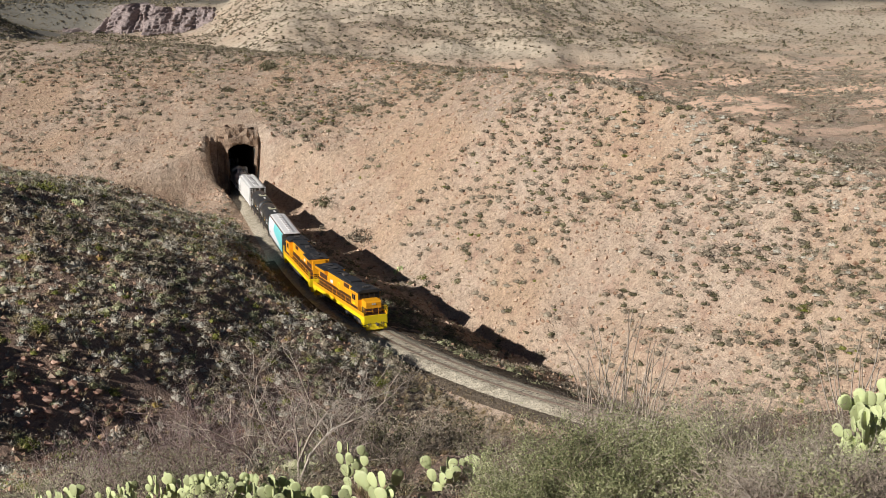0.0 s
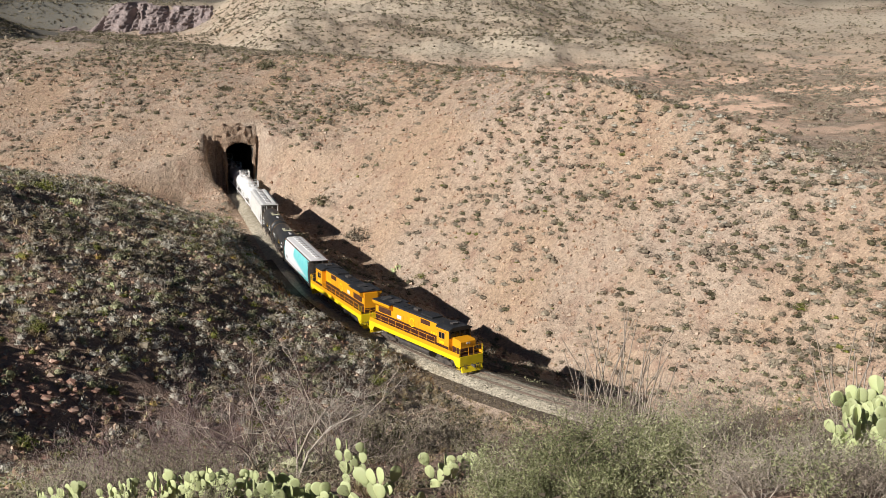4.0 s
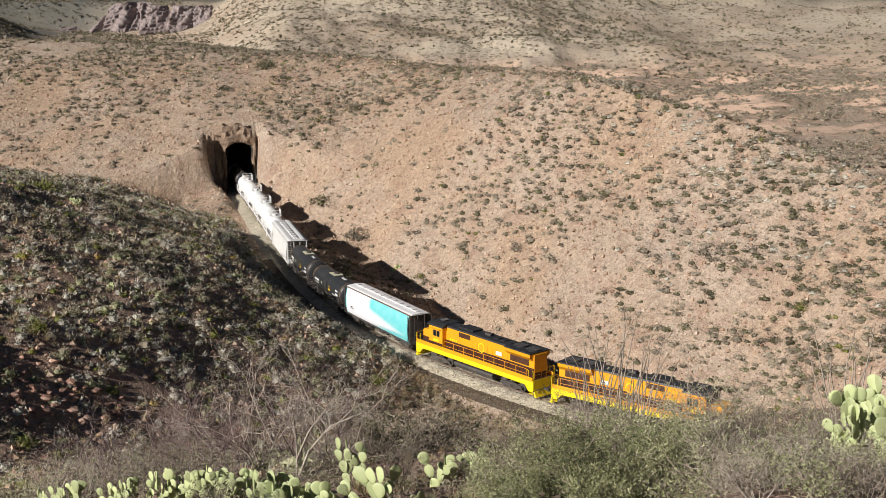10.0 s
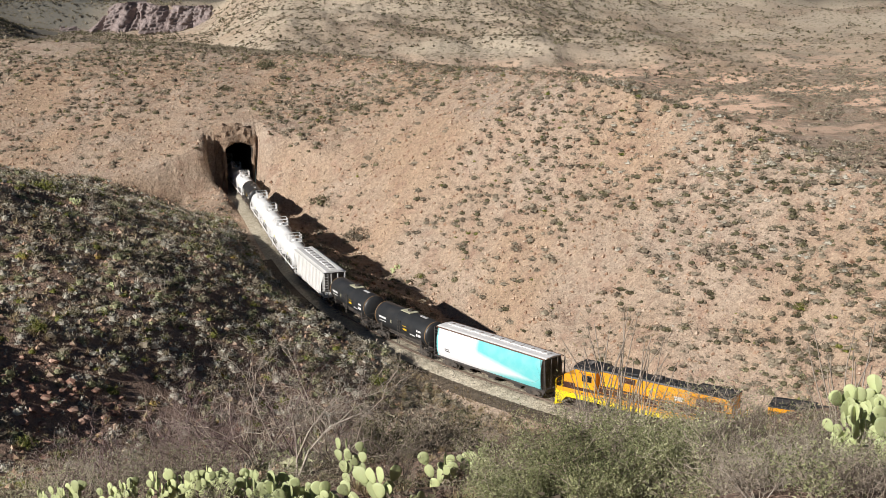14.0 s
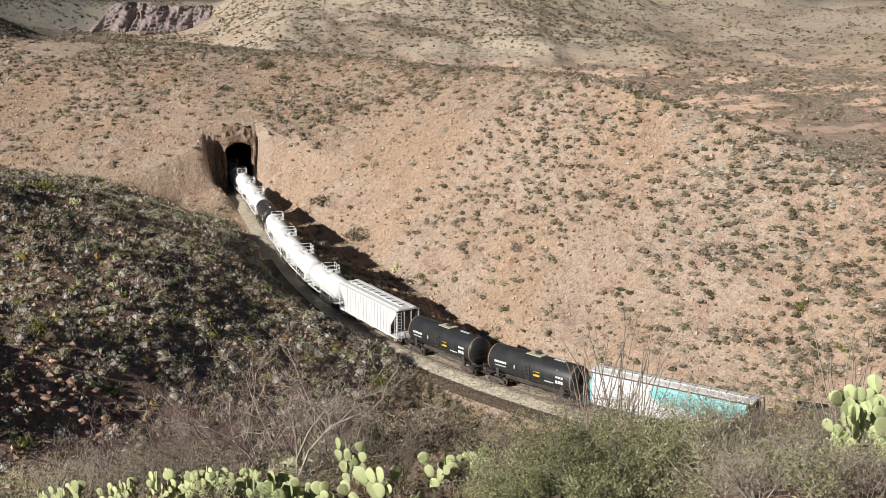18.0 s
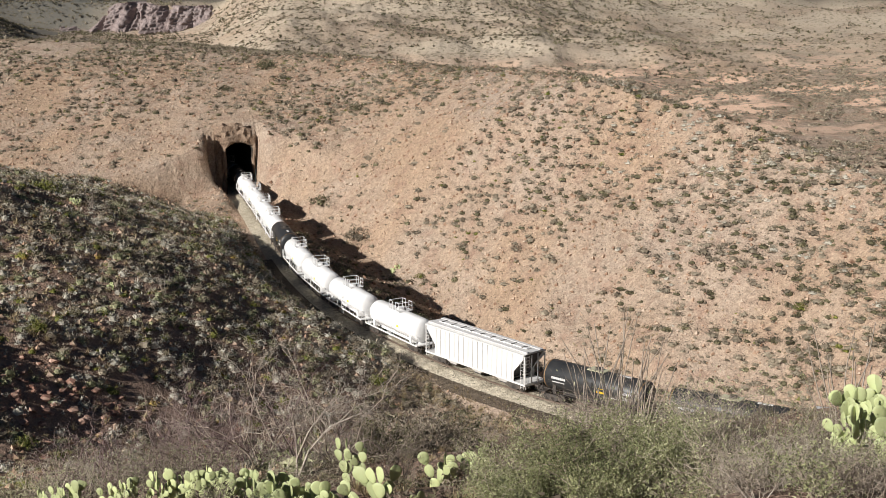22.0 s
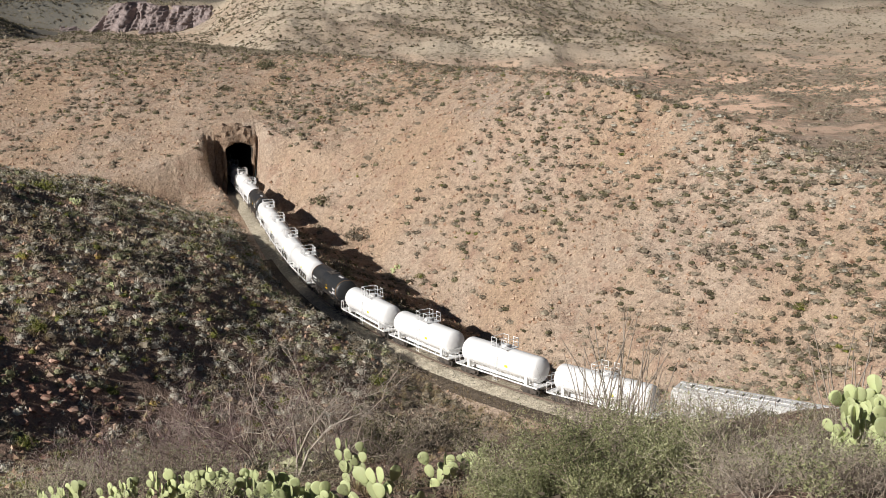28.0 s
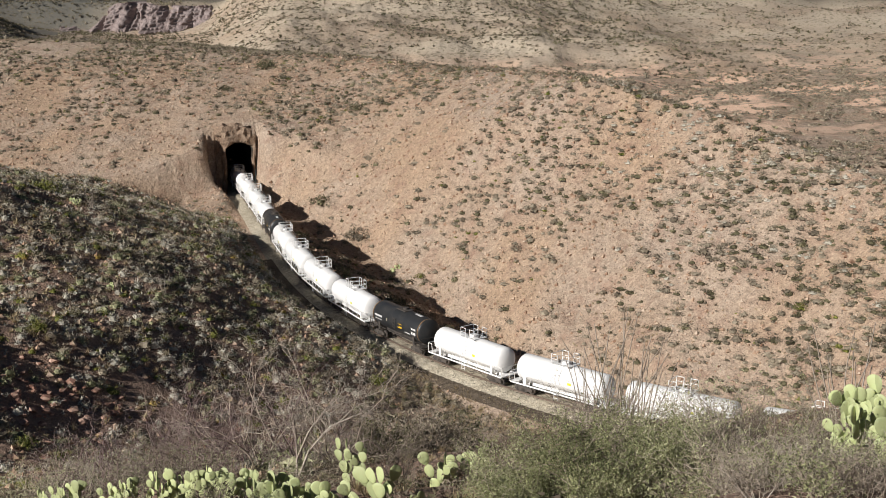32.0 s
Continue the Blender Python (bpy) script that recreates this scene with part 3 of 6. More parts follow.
def far_cliff():
    """A weathered rock wall across the far valley: buttresses, clefts and ledges."""
    us, vs = np.arange(-330, -136, 0.6), np.linspace(0, 1, 48)
    U, V = np.meshgrid(us, vs)
    top = 29.0 + 5.5 * fbm(U, U * 0, 38, 3, 71) - 6 * sstep(-176, -140, U) - 22 * sstep(-276, -300, U)
    foot = 5.0 + 2.5 * fbm(U, U * 0 + 9, 30, 2, 73)
    butt = fbm(U, V * 14, 13, 5, 75)
    cleft = np.maximum(fbm(U + 6 * V, V * 3, 7, 4, 77), 0) ** 1.0
    crag = fbm(U * 1.3, V * 30, 5, 4, 78)
    ledge = V * 7 + 0.8 * fbm(U, V * 4, 22, 3, 79)
    Y = 1000 + 20 * V + 7.0 * butt + 15.0 * cleft + 2.6 * crag + 4.0 * (np.floor(ledge) + sstep(0.75, 1.0, ledge - np.floor(ledge))) + 45 * (V > 0.99)
    Z = foot + (top - foot) * V
    n, m = U.shape
    i = (np.arange(n - 1)[:, None] * m + np.arange(m - 1)).ravel()
    ob = raw_mesh("cliff", np.stack([U, Y, Z], -1).reshape(-1, 3), np.stack([i, i + 1, i + m + 1, i + m], -1), CLIFF)
    tagged(ob, "distant pinkish-grey rock cliff with dark clefts", "cliff", kind="structure")


far_cliff()


# ---- track ----
def swept(name, outline, s0, s1, step, material, jitter=0.0, closed=True):
    """An outline of pairs (d, z) carried along the line."""
    ss = np.arange(s0, s1 + 0.01, step)
    co, k = [], len(outline)
    for i, s in enumerate(ss):
        for d, z in outline:
            j = jitter * random.uniform(-1, 1)
            co.append(on_line(s, d + j, z + 0.4 * j))
    i = np.arange(len(ss) - 1)[:, None] * k
    a = np.arange(k if closed else k - 1)[None, :]
    b = (a + 1) % k
    quads = np.stack([i + a, i + b, i + k + b, i + k + a], -1).reshape(-1, 4)
    return raw_mesh(name, np.array([tuple(c) for c in co]), quads, material)


def track():
    bed = swept("ballast_bed", [(-3.3, -0.95), (-2.9, -0.66), (-2.2, -0.50), (-1.55, -0.155), (-0.95, -0.168), (-0.55, -0.17), (0, -0.166), (0.55, -0.17), (0.95, -0.168), (1.55, -0.155), (2.2, -0.50), (2.9, -0.66), (3.3, -0.95)],
                -235, 150, 0.35, BALLAST, 0.05, closed=False)
    tagged(bed, "pale crushed stone bed under the rails", "ballast", kind="structure")
    cinder = swept("cinder_shoulder", [(-4.2, -1.1), (-3.8, -0.88), (-3.3, -0.69), (-2.7, -0.575)], -75, 60, 0.3, CINDER_AND_SHADE, 0.04, closed=False)
    # far shoulder cinders, carried down the slope to paint in the ditch's shade
    beyond = swept("cinder_shoulder", [(3.0, -0.69), (3.6, -0.76), (5.5, -1.5), (8.0, -2.52), (10.5, -3.55), (13.0, -4.6), (15.5, -5.72)], -62, 40, 0.5, CINDER_AND_SHADE, 0.2, closed=False)
    # dark strip over the ballast foot: painted shade below the near bank
    foot = swept("cinder_shoulder", [(-5.0, -0.36), (-4.2, -0.58), (-3.4, -0.63), (-2.35, -0.50)], -76, -27, 0.3, CINDER_AND_SHADE, 0.05, closed=False)
    tagged(foot, "dark strip painting in the shade between the track and the bank", "bank", kind="structure")
    tagged(beyond, "dark cinders and painted-in shade down the far side of the railway bank", "bank", kind="structure")
    tagged(cinder, "dark cinders down the side of the railway bank", "bank", kind="structure")
    line = thing("railway_track", "single curved railway track on weathered timber ties", "railway track")
    head = [(-0.07, -0.17), (0.07, -0.17), (0.07, -0.155), (0.018, -0.13), (0.018, -0.045), (0.037, -0.035), (0.037, 0.0), (-0.037, 0.0),
            (-0.037, -0.035), (-0.018, -0.045), (-0.018, -0.13), (-0.07, -0.155)]
    for side in (-1, 1):
        r = swept("rail", [(d + side * 0.755, z) for d, z in head], -235, 150, 1.0, RAIL)
        r.parent = line
    bm = bmesh.new()
    box(bm, -0.11, 0.11, -1.3, 1.3, -0.34, -0.172, 0.012)
    me = mesh_of("tie", bm, TIE)
    rest = bmesh.new()
    for i in range(int((60 + 150) / 0.55)):
        s = 60 - i * 0.55 + random.uniform(-0.04, 0.04)
        m = Matrix.Translation(on_line(s, random.uniform(-0.05, 0.05))) @ Matrix.Rotation(heading(s) - math.pi / 2 + random.uniform(-0.02, 0.02), 4, "Z")
        if i < 280:
            t = new("tie", me)
            t.parent, t.matrix_basis = line, m
        else:
            k = len(rest.verts)
            rest.from_mesh(me)
            rest.verts.ensure_lookup_table()
            bmesh.ops.transform(rest, matrix=m, verts=rest.verts[k:])
    o = part("far_ties", rest, TIE, line)
    o["kind"] = "stuff"


track()

# ---- rolling stock: +x is the way of travel, +y the far side, z = 0 the top of the rails ----
def truck(parent, x, gauge_mat=UNDER, wheel_r=0.42, base=0.88, frame_mat=UNDER):
    """A four-wheeled truck: bolster, two side frames with springs, four wheels on two axles."""
    bm = bmesh.new()
    box(bm, x - 0.2, x + 0.2, -1.05, 1.05, 0.42, 0.75, 0.03)
    for dx in (-base, base):
        rod(bm, (x + dx, -0.8, wheel_r), (x + dx, 0.8, wheel_r), 0.08, 8)
    t = part("truck", bm, frame_mat, parent)
    for side in (-1, 1):
        bm = bmesh.new()
        y = side * 1.02
        prism(bm, [(x - base - 0.28, 0.34), (x - base + 0.3, 0.30), (x - 0.4, 0.16), (x + 0.4, 0.16), (x + base - 0.3, 0.30), (x + base + 0.28, 0.34),
                   (x + base + 0.28, 0.56), (x + 0.55, 0.78), (x - 0.55, 0.78), (x - base - 0.28, 0.56)], y - 0.08, y + 0.08, "y")
        for k in (-0.16, 0, 0.16):
            rod(bm, (x + k, y + side * 0.09, 0.24), (x + k, y + side * 0.09, 0.52), 0.06, 6)
        for dx in (-base, base):
            box(bm, x + dx - 0.16, x + dx + 0.16, y - 0.12, y + 0.12, wheel_r - 0.15, wheel_r + 0.15, 0.03)
        part("side_frame", bm, frame_mat, t)
        for dx in (-base, base):
            bm = bmesh.new()
            yy = side * 0.755
            for r, w in ((wheel_r, 0.055), (wheel_r + 0.03, 0.015)):
                rod(bm, (x + dx, yy - w - (0.05 * side if w < 0.03 else 0), wheel_r), (x + dx, yy + w - (0.05 * side if w < 0.03 else 0), wheel_r), r, 20)
            part("wheel", bm, gauge_mat, t)
    return t


def coupler(parent, x, sign, z=0.85):
    bm = bmesh.new()
    box(bm, *sorted((x, x + sign * 0.55)), -0.09, 0.09, z - 0.11, z + 0.11, 0.02)
    box(bm, *sorted((x + sign * 0.48, x + sign * 0.72)), -0.16, 0.12, z - 0.16, z + 0.16, 0.03)
    pipe(bm, [(x, 0.3, z - 0.05), (x + sign * 0.25, 0.28, z - 0.5), (x + sign * 0.6, 0.2, z - 0.45)], 0.03)
    part("coupler", bm, UNDER, parent)


def ladder(bm, x, y, z0, z1, w=0.45, along="x", r=0.022, step=0.36):
    ends = [(x - w / 2, y), (x + w / 2, y)] if along == "x" else [(x, y - w / 2), (x, y + w / 2)]
    for a in ends:
        rod(bm, (*a, z0), (*a, z1), r, 5)
    z = z0 + 0.15
    while z < z1:
        rod(bm, (*ends[0], z), (*ends[1], z), r, 5)
        z += step


def handrail(bm, x0, x1, y, z, h=1.0, posts=8, r=0.02):
    xs = np.linspace(x0, x1, posts)
    for x in xs:
        rod(bm, (x, y, z), (x, y, z + h), r, 5)
    rod(bm, (x0, y, z + h), (x1, y, z + h), r, 5)
    rod(bm, (x0, y, z + h * 0.52), (x1, y, z + h * 0.52), r * 0.8, 5)


def bars(parent, name, x0, x1, z, h, y, material, n=1, slope=0.0):
    """A line of writing too small to read, as plain bars on a side at y."""
    bm = bmesh.new()
    w = (x1 - x0) / n
    for i in range(n):
        box(bm, x0 + i * w, x0 + (i + (0.8 if n > 1 else 1)) * w, y - 0.006, y + 0.006, z, z + h)
    return part(name, bm, material, parent)


def locomotive():
    eng = thing("locomotive", "orange and yellow four-axle diesel locomotive with a black roof", "locomotive", "locomotives of the train")
    bm = bmesh.new()
    box(bm, -9.3, 9.3, -1.5, 1.5, 1.42, 1.62, 0.02)
    box(bm, -9.0, 9.0, -0.9, 0.9, 0.95, 1.42)
    part("walkway", bm, STRIPE, eng, "dark walkway deck")
    for side in (-1, 1):
        bm = bmesh.new()
        y = side * 1.52
        prism(bm, [(-9.4, 0.42), (-8.75, 0.42), (-8.2, 1.0), (8.2, 1.0), (8.75, 0.42), (9.4, 0.42), (9.4, 1.5), (-9.4, 1.5)], y - 0.03, y + 0.03, "y")
        part("side_sill", bm, YELLOW, eng, "bright yellow side sill")
        bm = bmesh.new()
        prism(bm, [(-9.3, 1.502), (9.3, 1.502), (9.3, 1.92), (-9.3, 1.92)], y - 0.025, y + 0.025, "y")
        part("kick_plate", bm, ORANGE, eng)
        bm = bmesh.new()
        handrail(bm, -8.4, 4.6, side * 1.5, 1.62, 1.05, 9, 0.028)
        part("handrail", bm, ORANGE, eng, "orange walkway handrail")
        bm = bmesh.new()
        prism(bm, [(-8.9, 1.65), (4.9, 1.65), (4.9, 2.66), (-8.9, 2.66)], side * 0.93 - 0.012, side * 0.93 + 0.012, "y")
        part("hood_stripe", bm, STRIPE, eng, "dark stripe along the hood")
        for i in range(9):
            x = -5.0 + i * 0.78
            bm = bmesh.new()
            box(bm, x, x + 0.72, *sorted((side * 0.925, side * 0.945)), 2.70, 3.38, 0.004)
            part("hood_door", bm, ORANGE, eng)
        bm = bmesh.new()
        box(bm, 0.9, 2.75, side * 0.93, side * 0.965, 3.45, 3.98, 0.01)
        for i in range(6):
            box(bm, 0.95, 2.7, side * 0.965, side * 0.98, 3.49 + i * 0.08, 3.53 + i * 0.08)
        part("brake_grille", bm, GRILLE, eng, "dark brown louvred grille")
        bm = bmesh.new()
        box(bm, -8.2, -5.4, side * 0.93, side * 0.97, 2.80, 3.45, 0.01)
        for i in range(7):
            box(bm, -8.15, -5.45, side * 0.97, side * 0.985, 2.8 + i * 0.09, 2.84 + i * 0.09)
        part("radiator_grille", bm, GRILLE, eng, "dark louvred radiator grille")
        bm = bmesh.new()
        rod(bm, (-0.9, side * 0.93, 3.05), (-0.9, side * 0.962, 3.05), 0.52, 20)
        ring = part("emblem", bm, YELLOW, eng, "round yellow emblem")
        bm = bmesh.new()
        rod(bm, (-0.9, side * 0.962, 3.05), (-0.9, side * 0.972, 3.05), 0.41, 20)
        part("emblem_disc", bm, ORANGE, ring)
        bars(eng, "number_bars", -4.1, -3.2, 2.85, 0.42, side * 0.955, MARK_WHITE)
        bars(eng, "lettering_bars", 3.0, 4.3, 2.75, 0.22, side * 0.955, YELLOW, 4)
    bm = bmesh.new()
    box(bm, -8.95, 4.95, -0.92, 0.92, 1.62, 4.12, 0.06)
    part("hood", bm, ORANGE, eng)
    bm = bmesh.new()
    prism(bm, [(-0.93, 3.42), (-1.42, 3.86), (-1.46, 4.20), (1.46, 4.20), (1.42, 3.86), (0.93, 3.42)], -8.8, -5.0)
    part("radiator_wing", bm, ORANGE, eng, "flared orange radiator wing")
    bm = bmesh.new()
    prism(bm, [(-1.48, 4.205), (-1.40, 4.30), (1.40, 4.30), (1.48, 4.205)], -8.85, -4.95)
    part("radiator_roof", bm, ROOF_BLACK, eng)
    bm = bmesh.new()
    prism(bm, [(-0.96, 4.08), (-0.9, 4.24), (-0.45, 4.33), (0.45, 4.33), (0.9, 4.24), (0.96, 4.08)], -4.95, 4.9)
    part("hood_roof", bm, ROOF_BLACK, eng, "black hood roof")
    for x in (-7.9, -6.0):
        bm = bmesh.new()
        rod(bm, (x, 0, 4.30), (x, 0, 4.40), 0.78, 20)
        f = part("fan", bm, ROOF_BLACK, eng)
        bm = bmesh.new()
        for i in range(-3, 4):
            box(bm, x - 0.65, x + 0.65, i * 0.18 - 0.02, i * 0.18 + 0.02, 4.402, 4.425)
        part("fan_guard", bm, FRAME_STEEL, f)
    bm = bmesh.new()
    box(bm, 0.7, 3.0, -0.75, 0.75, 4.32, 4.52, 0.04)
    part("brake_hatch", bm, ROOF_BLACK, eng)
    bm = bmesh.new()
    box(bm, -1.6, -0.7, -0.3, 0.3, 4.32, 4.58, 0.05)
    part("exhaust", bm, FRAME_STEEL, eng)
    for x in (-3.6, -2.6):
        bm = bmesh.new()
        box(bm, x - 0.35, x + 0.35, -0.5, 0.5, 4.32, 4.40, 0.02)
        part("roof_hatch", bm, ROOF_BLACK, eng)
    # cab and nose
    cab_bm = bmesh.new()
    box(cab_bm, 4.9, 7.25, -1.5, 1.5, 1.62, 4.05, 0.05)
    cab = part("cab", cab_bm, ORANGE, eng)
    bm = bmesh.new()
    prism(bm, [(-1.55, 4.0), (-1.5, 4.16), (-1.0, 4.38), (1.0, 4.38), (1.5, 4.16), (1.55, 4.0)], 4.8, 7.45)
    part("cab_roof", bm, ROOF_BLACK, eng, "black cab roof")
    bm = bmesh.new()
    box(bm, 7.25, 7.275, -1.42, 1.42, 3.15, 4.0, 0.01)
    part("windscreen_band", bm, ROOF_BLACK, eng)
    for y in (-0.98, -0.36, 0.36, 0.98):
        bm = bmesh.new()
        box(bm, 7.276, 7.295, y - 0.25, y + 0.25, 3.3, 3.85, 0.01)
        part("windscreen_pane", bm, GLASS, cab)
    for side in (-1, 1):
        for x0, x1 in ((5.4, 5.85), (5.98, 6.43)):
            bm = bmesh.new()
            box(bm, x0, x1, side * 1.502 - 0.012, side * 1.502 + 0.012, 2.95, 3.55, 0.01)
            w = part("side_window", bm, GLASS, cab)
            bm = bmesh.new()
            box(bm, x0 - 0.04, x1 + 0.04, side * 1.499 - 0.008, side * 1.499 + 0.008, 2.91, 3.59, 0.003)
            part("window_frame", bm, FRAME_STEEL, w)
        bm = bmesh.new()
        box(bm, 5.2, 6.8, side * 1.5, side * 1.72, 3.76, 3.80)
        part("sun_shade", bm, ORANGE, cab)
        bm = bmesh.new()
        box(bm, 5.5, 6.4, side * 1.51, side * 1.53, 2.35, 2.62)
        part("cab_number_bars", bm, YELLOW, cab)
    bm = bmesh.new()
    prism(bm, [(7.25, 1.62), (8.75, 1.62), (8.82, 1.75), (8.82, 3.02), (8.6, 3.18), (7.25, 3.25)], -0.98, 0.98, "y")
    part("nose", bm, ORANGE, eng)
    bm = bmesh.new()
    prism(bm, [(7.27, 1.63), (8.76, 1.63), (8.835, 1.75), (8.835, 2.32), (7.27, 2.32)], -0.995, 0.995, "y")
    part("nose_stripe", bm, STRIPE, eng, "dark maroon band round the nose")
    for side in (-1, 1):
        bm = bmesh.new()
        box(bm, 4.93, 7.22, *sorted((side * 1.49, side * 1.512)), 1.65, 2.22)
        part("cab_stripe", bm, STRIPE, cab)
    for y in (-0.14, 0.14):
        bm = bmesh.new()
        rod(bm, (8.8, y, 2.85), (8.87, y, 2.85), 0.11, 12)
        part("headlight", bm, LAMP_GLASS, eng, "round headlight")
    bm = bmesh.new()
    box(bm, -9.02, -8.94, -0.85, 0.85, 1.7, 2.2)
    part("rear_stripe", bm, STRIPE, eng)
    bm = bmesh.new()
    for y in (-0.3, 0.0, 0.3):
        rod(bm, (5.9, y, 4.5), (6.5, y, 4.5), 0.05, 8, 0.11)
    box(bm, 6.0, 6.2, -0.4, 0.4, 4.37, 4.46)
    part("horn", bm, FRAME_STEEL, eng)
    bm = bmesh.new()
    rod(bm, (5.3, -0.8, 4.36), (5.3, -0.8, 4.9), 0.015, 5)
    part("aerial", bm, FRAME_STEEL, eng)
    # ends: pilot, steps, rails, coupler
    for sign in (-1, 1):
        bm = bmesh.new()
        box(bm, *sorted((sign * 9.32, sign * 9.46)), -1.5, 1.5, 0.55, 1.62, 0.02)
        part("end_plate", bm, YELLOW, eng)
        bm = bmesh.new()
        prism(bm, [(sign * 9.4, 0.16), (sign * 9.75, 0.16), (sign * 9.5, 0.75), (sign * 9.4, 0.75)], -1.35, 1.35, "y")
        part("plow", bm, YELLOW, eng, "yellow pilot plow")
        for side in (-1, 1):
            for k in range(4):
                z = 0.42 + 0.36 * k
                bm = bmesh.new()
                box(bm, *sorted((sign * 8.78, sign * 9.36)), *sorted((side * 1.2, side * 1.5)), z, z + 0.04)
                part("step", bm, YELLOW, eng)
            bm = bmesh.new()
            for xx in (8.72, 9.42):
                pipe(bm, [(sign * xx, side * 1.52, 0.5), (sign * xx, side * 1.52, 2.55), (sign * (xx - 0.15), side * 1.5, 2.65)], 0.03)
            part("step_grab_rail", bm, YELLOW, eng)
        for y0, y1 in ((-1.4, -0.35), (0.35, 1.4)):
            bm = bmesh.new()
            pipe(bm, [(sign * 9.4, y0, 1.6), (sign * 9.4, y0, 2.65), (sign * 9.4, y1, 2.65), (sign * 9.4, y1, 1.6)], 0.026)
            pipe(bm, [(sign * 9.4, y0, 2.15), (sign * 9.4, y1, 2.15)], 0.022)
            part("end_handrail", bm, ORANGE, eng)
        coupler(eng, sign * 9.5, sign)
        for y in (-1.0, -0.75, 0.7, 0.95):
            bm = bmesh.new()
            pipe(bm, [(sign * 9.46, y, 1.0), (sign * 9.62, y, 0.55), (sign * 9.55, y * 0.9, 0.35)], 0.025)
            part("air_hose", bm, UNDER, eng)

    bm = bmesh.new()
    prism(bm, [(-1.3, 0.95), (-1.38, 0.75), (-1.15, 0.34), (1.15, 0.34), (1.38, 0.75), (1.3, 0.95)], -3.1, 3.1)
    part("fuel_tank", bm, FRAME_STEEL, eng, "dark grey fuel tank")
    for side in (-1, 1):
        bm = bmesh.new()
        rod(bm, (-2.2, side * 1.25, 1.05), (0.4, side * 1.25, 1.05), 0.15, 10)
        part("air_reservoir", bm, FRAME_STEEL, eng)
    for o in eng.children:
        if o.name.split(".")[0] not in ("plow", "step", "coupler", "air_hose", "fuel_tank"):
            o.location.z = 0.27
    for sign in (-1, 1):
        truck(eng, sign * 5.75, wheel_r=0.5, base=1.37)
    return eng


def end_cage(parent, x, sign, mat, top, half=1.42):
    """Corner posts, ladder, cross rungs and brake gear at a hopper's end."""
    for y in (-half, -0.45, 0.45, half):
        bm = bmesh.new()
        box(bm, *sorted((x - sign * 0.08, x + sign * 0.02)), y - 0.05, y + 0.05, 0.95, top)
        part("end_post", bm, mat, parent)
    bm = bmesh.new()
    ladder(bm, x + sign * 0.06, -half + 0.3, 0.6, top, 0.45, "y")
    ladder(bm, x - sign * 0.35, -half - 0.06, 0.6, top, 0.42, "x")
    part("end_ladder", bm, mat, parent)
    bm = bmesh.new()
    box(bm, *sorted((x - sign * 1.9, x + sign * 0.1)), -half - 0.05, half + 0.05, 0.92, 1.14, 0.02)
    part("end_sill", bm, mat, parent)
    bm = bmesh.new()
    rod(bm, (x + sign * 0.08, 0.75, 2.4), (x + sign * 0.13, 0.75, 2.4), 0.25, 14)
    part("brake_wheel", bm, FRAME_STEEL, parent)


def chutes(parent, xs, mat, top=1.35, w=1.5):
    for x in xs:
        bm = bmesh.new()
        a = [bm.verts.new((x + i * 1.75, j * w, top)) for i, j in ((-1, -1), (1, -1), (1, 1), (-1, 1))]
        b = [bm.verts.new((x + i * 0.42, j * 0.75, 0.34)) for i, j in ((-1, -1), (1, -1), (1, 1), (-1, 1))]
        for i in range(4):
            bm.faces.new((a[i], a[(i + 1) % 4], b[(i + 1) % 4], b[i]))
        bm.faces.new(a[::-1])
        bm.faces.new(b)
        chute = part("chute", bm, mat, parent)
        bm = bmesh.new()
        box(bm, x - 0.5, x + 0.5, -0.8, 0.8, 0.24, 0.35, 0.02)
        part("outlet_gate", bm, FRAME_STEEL, chute)


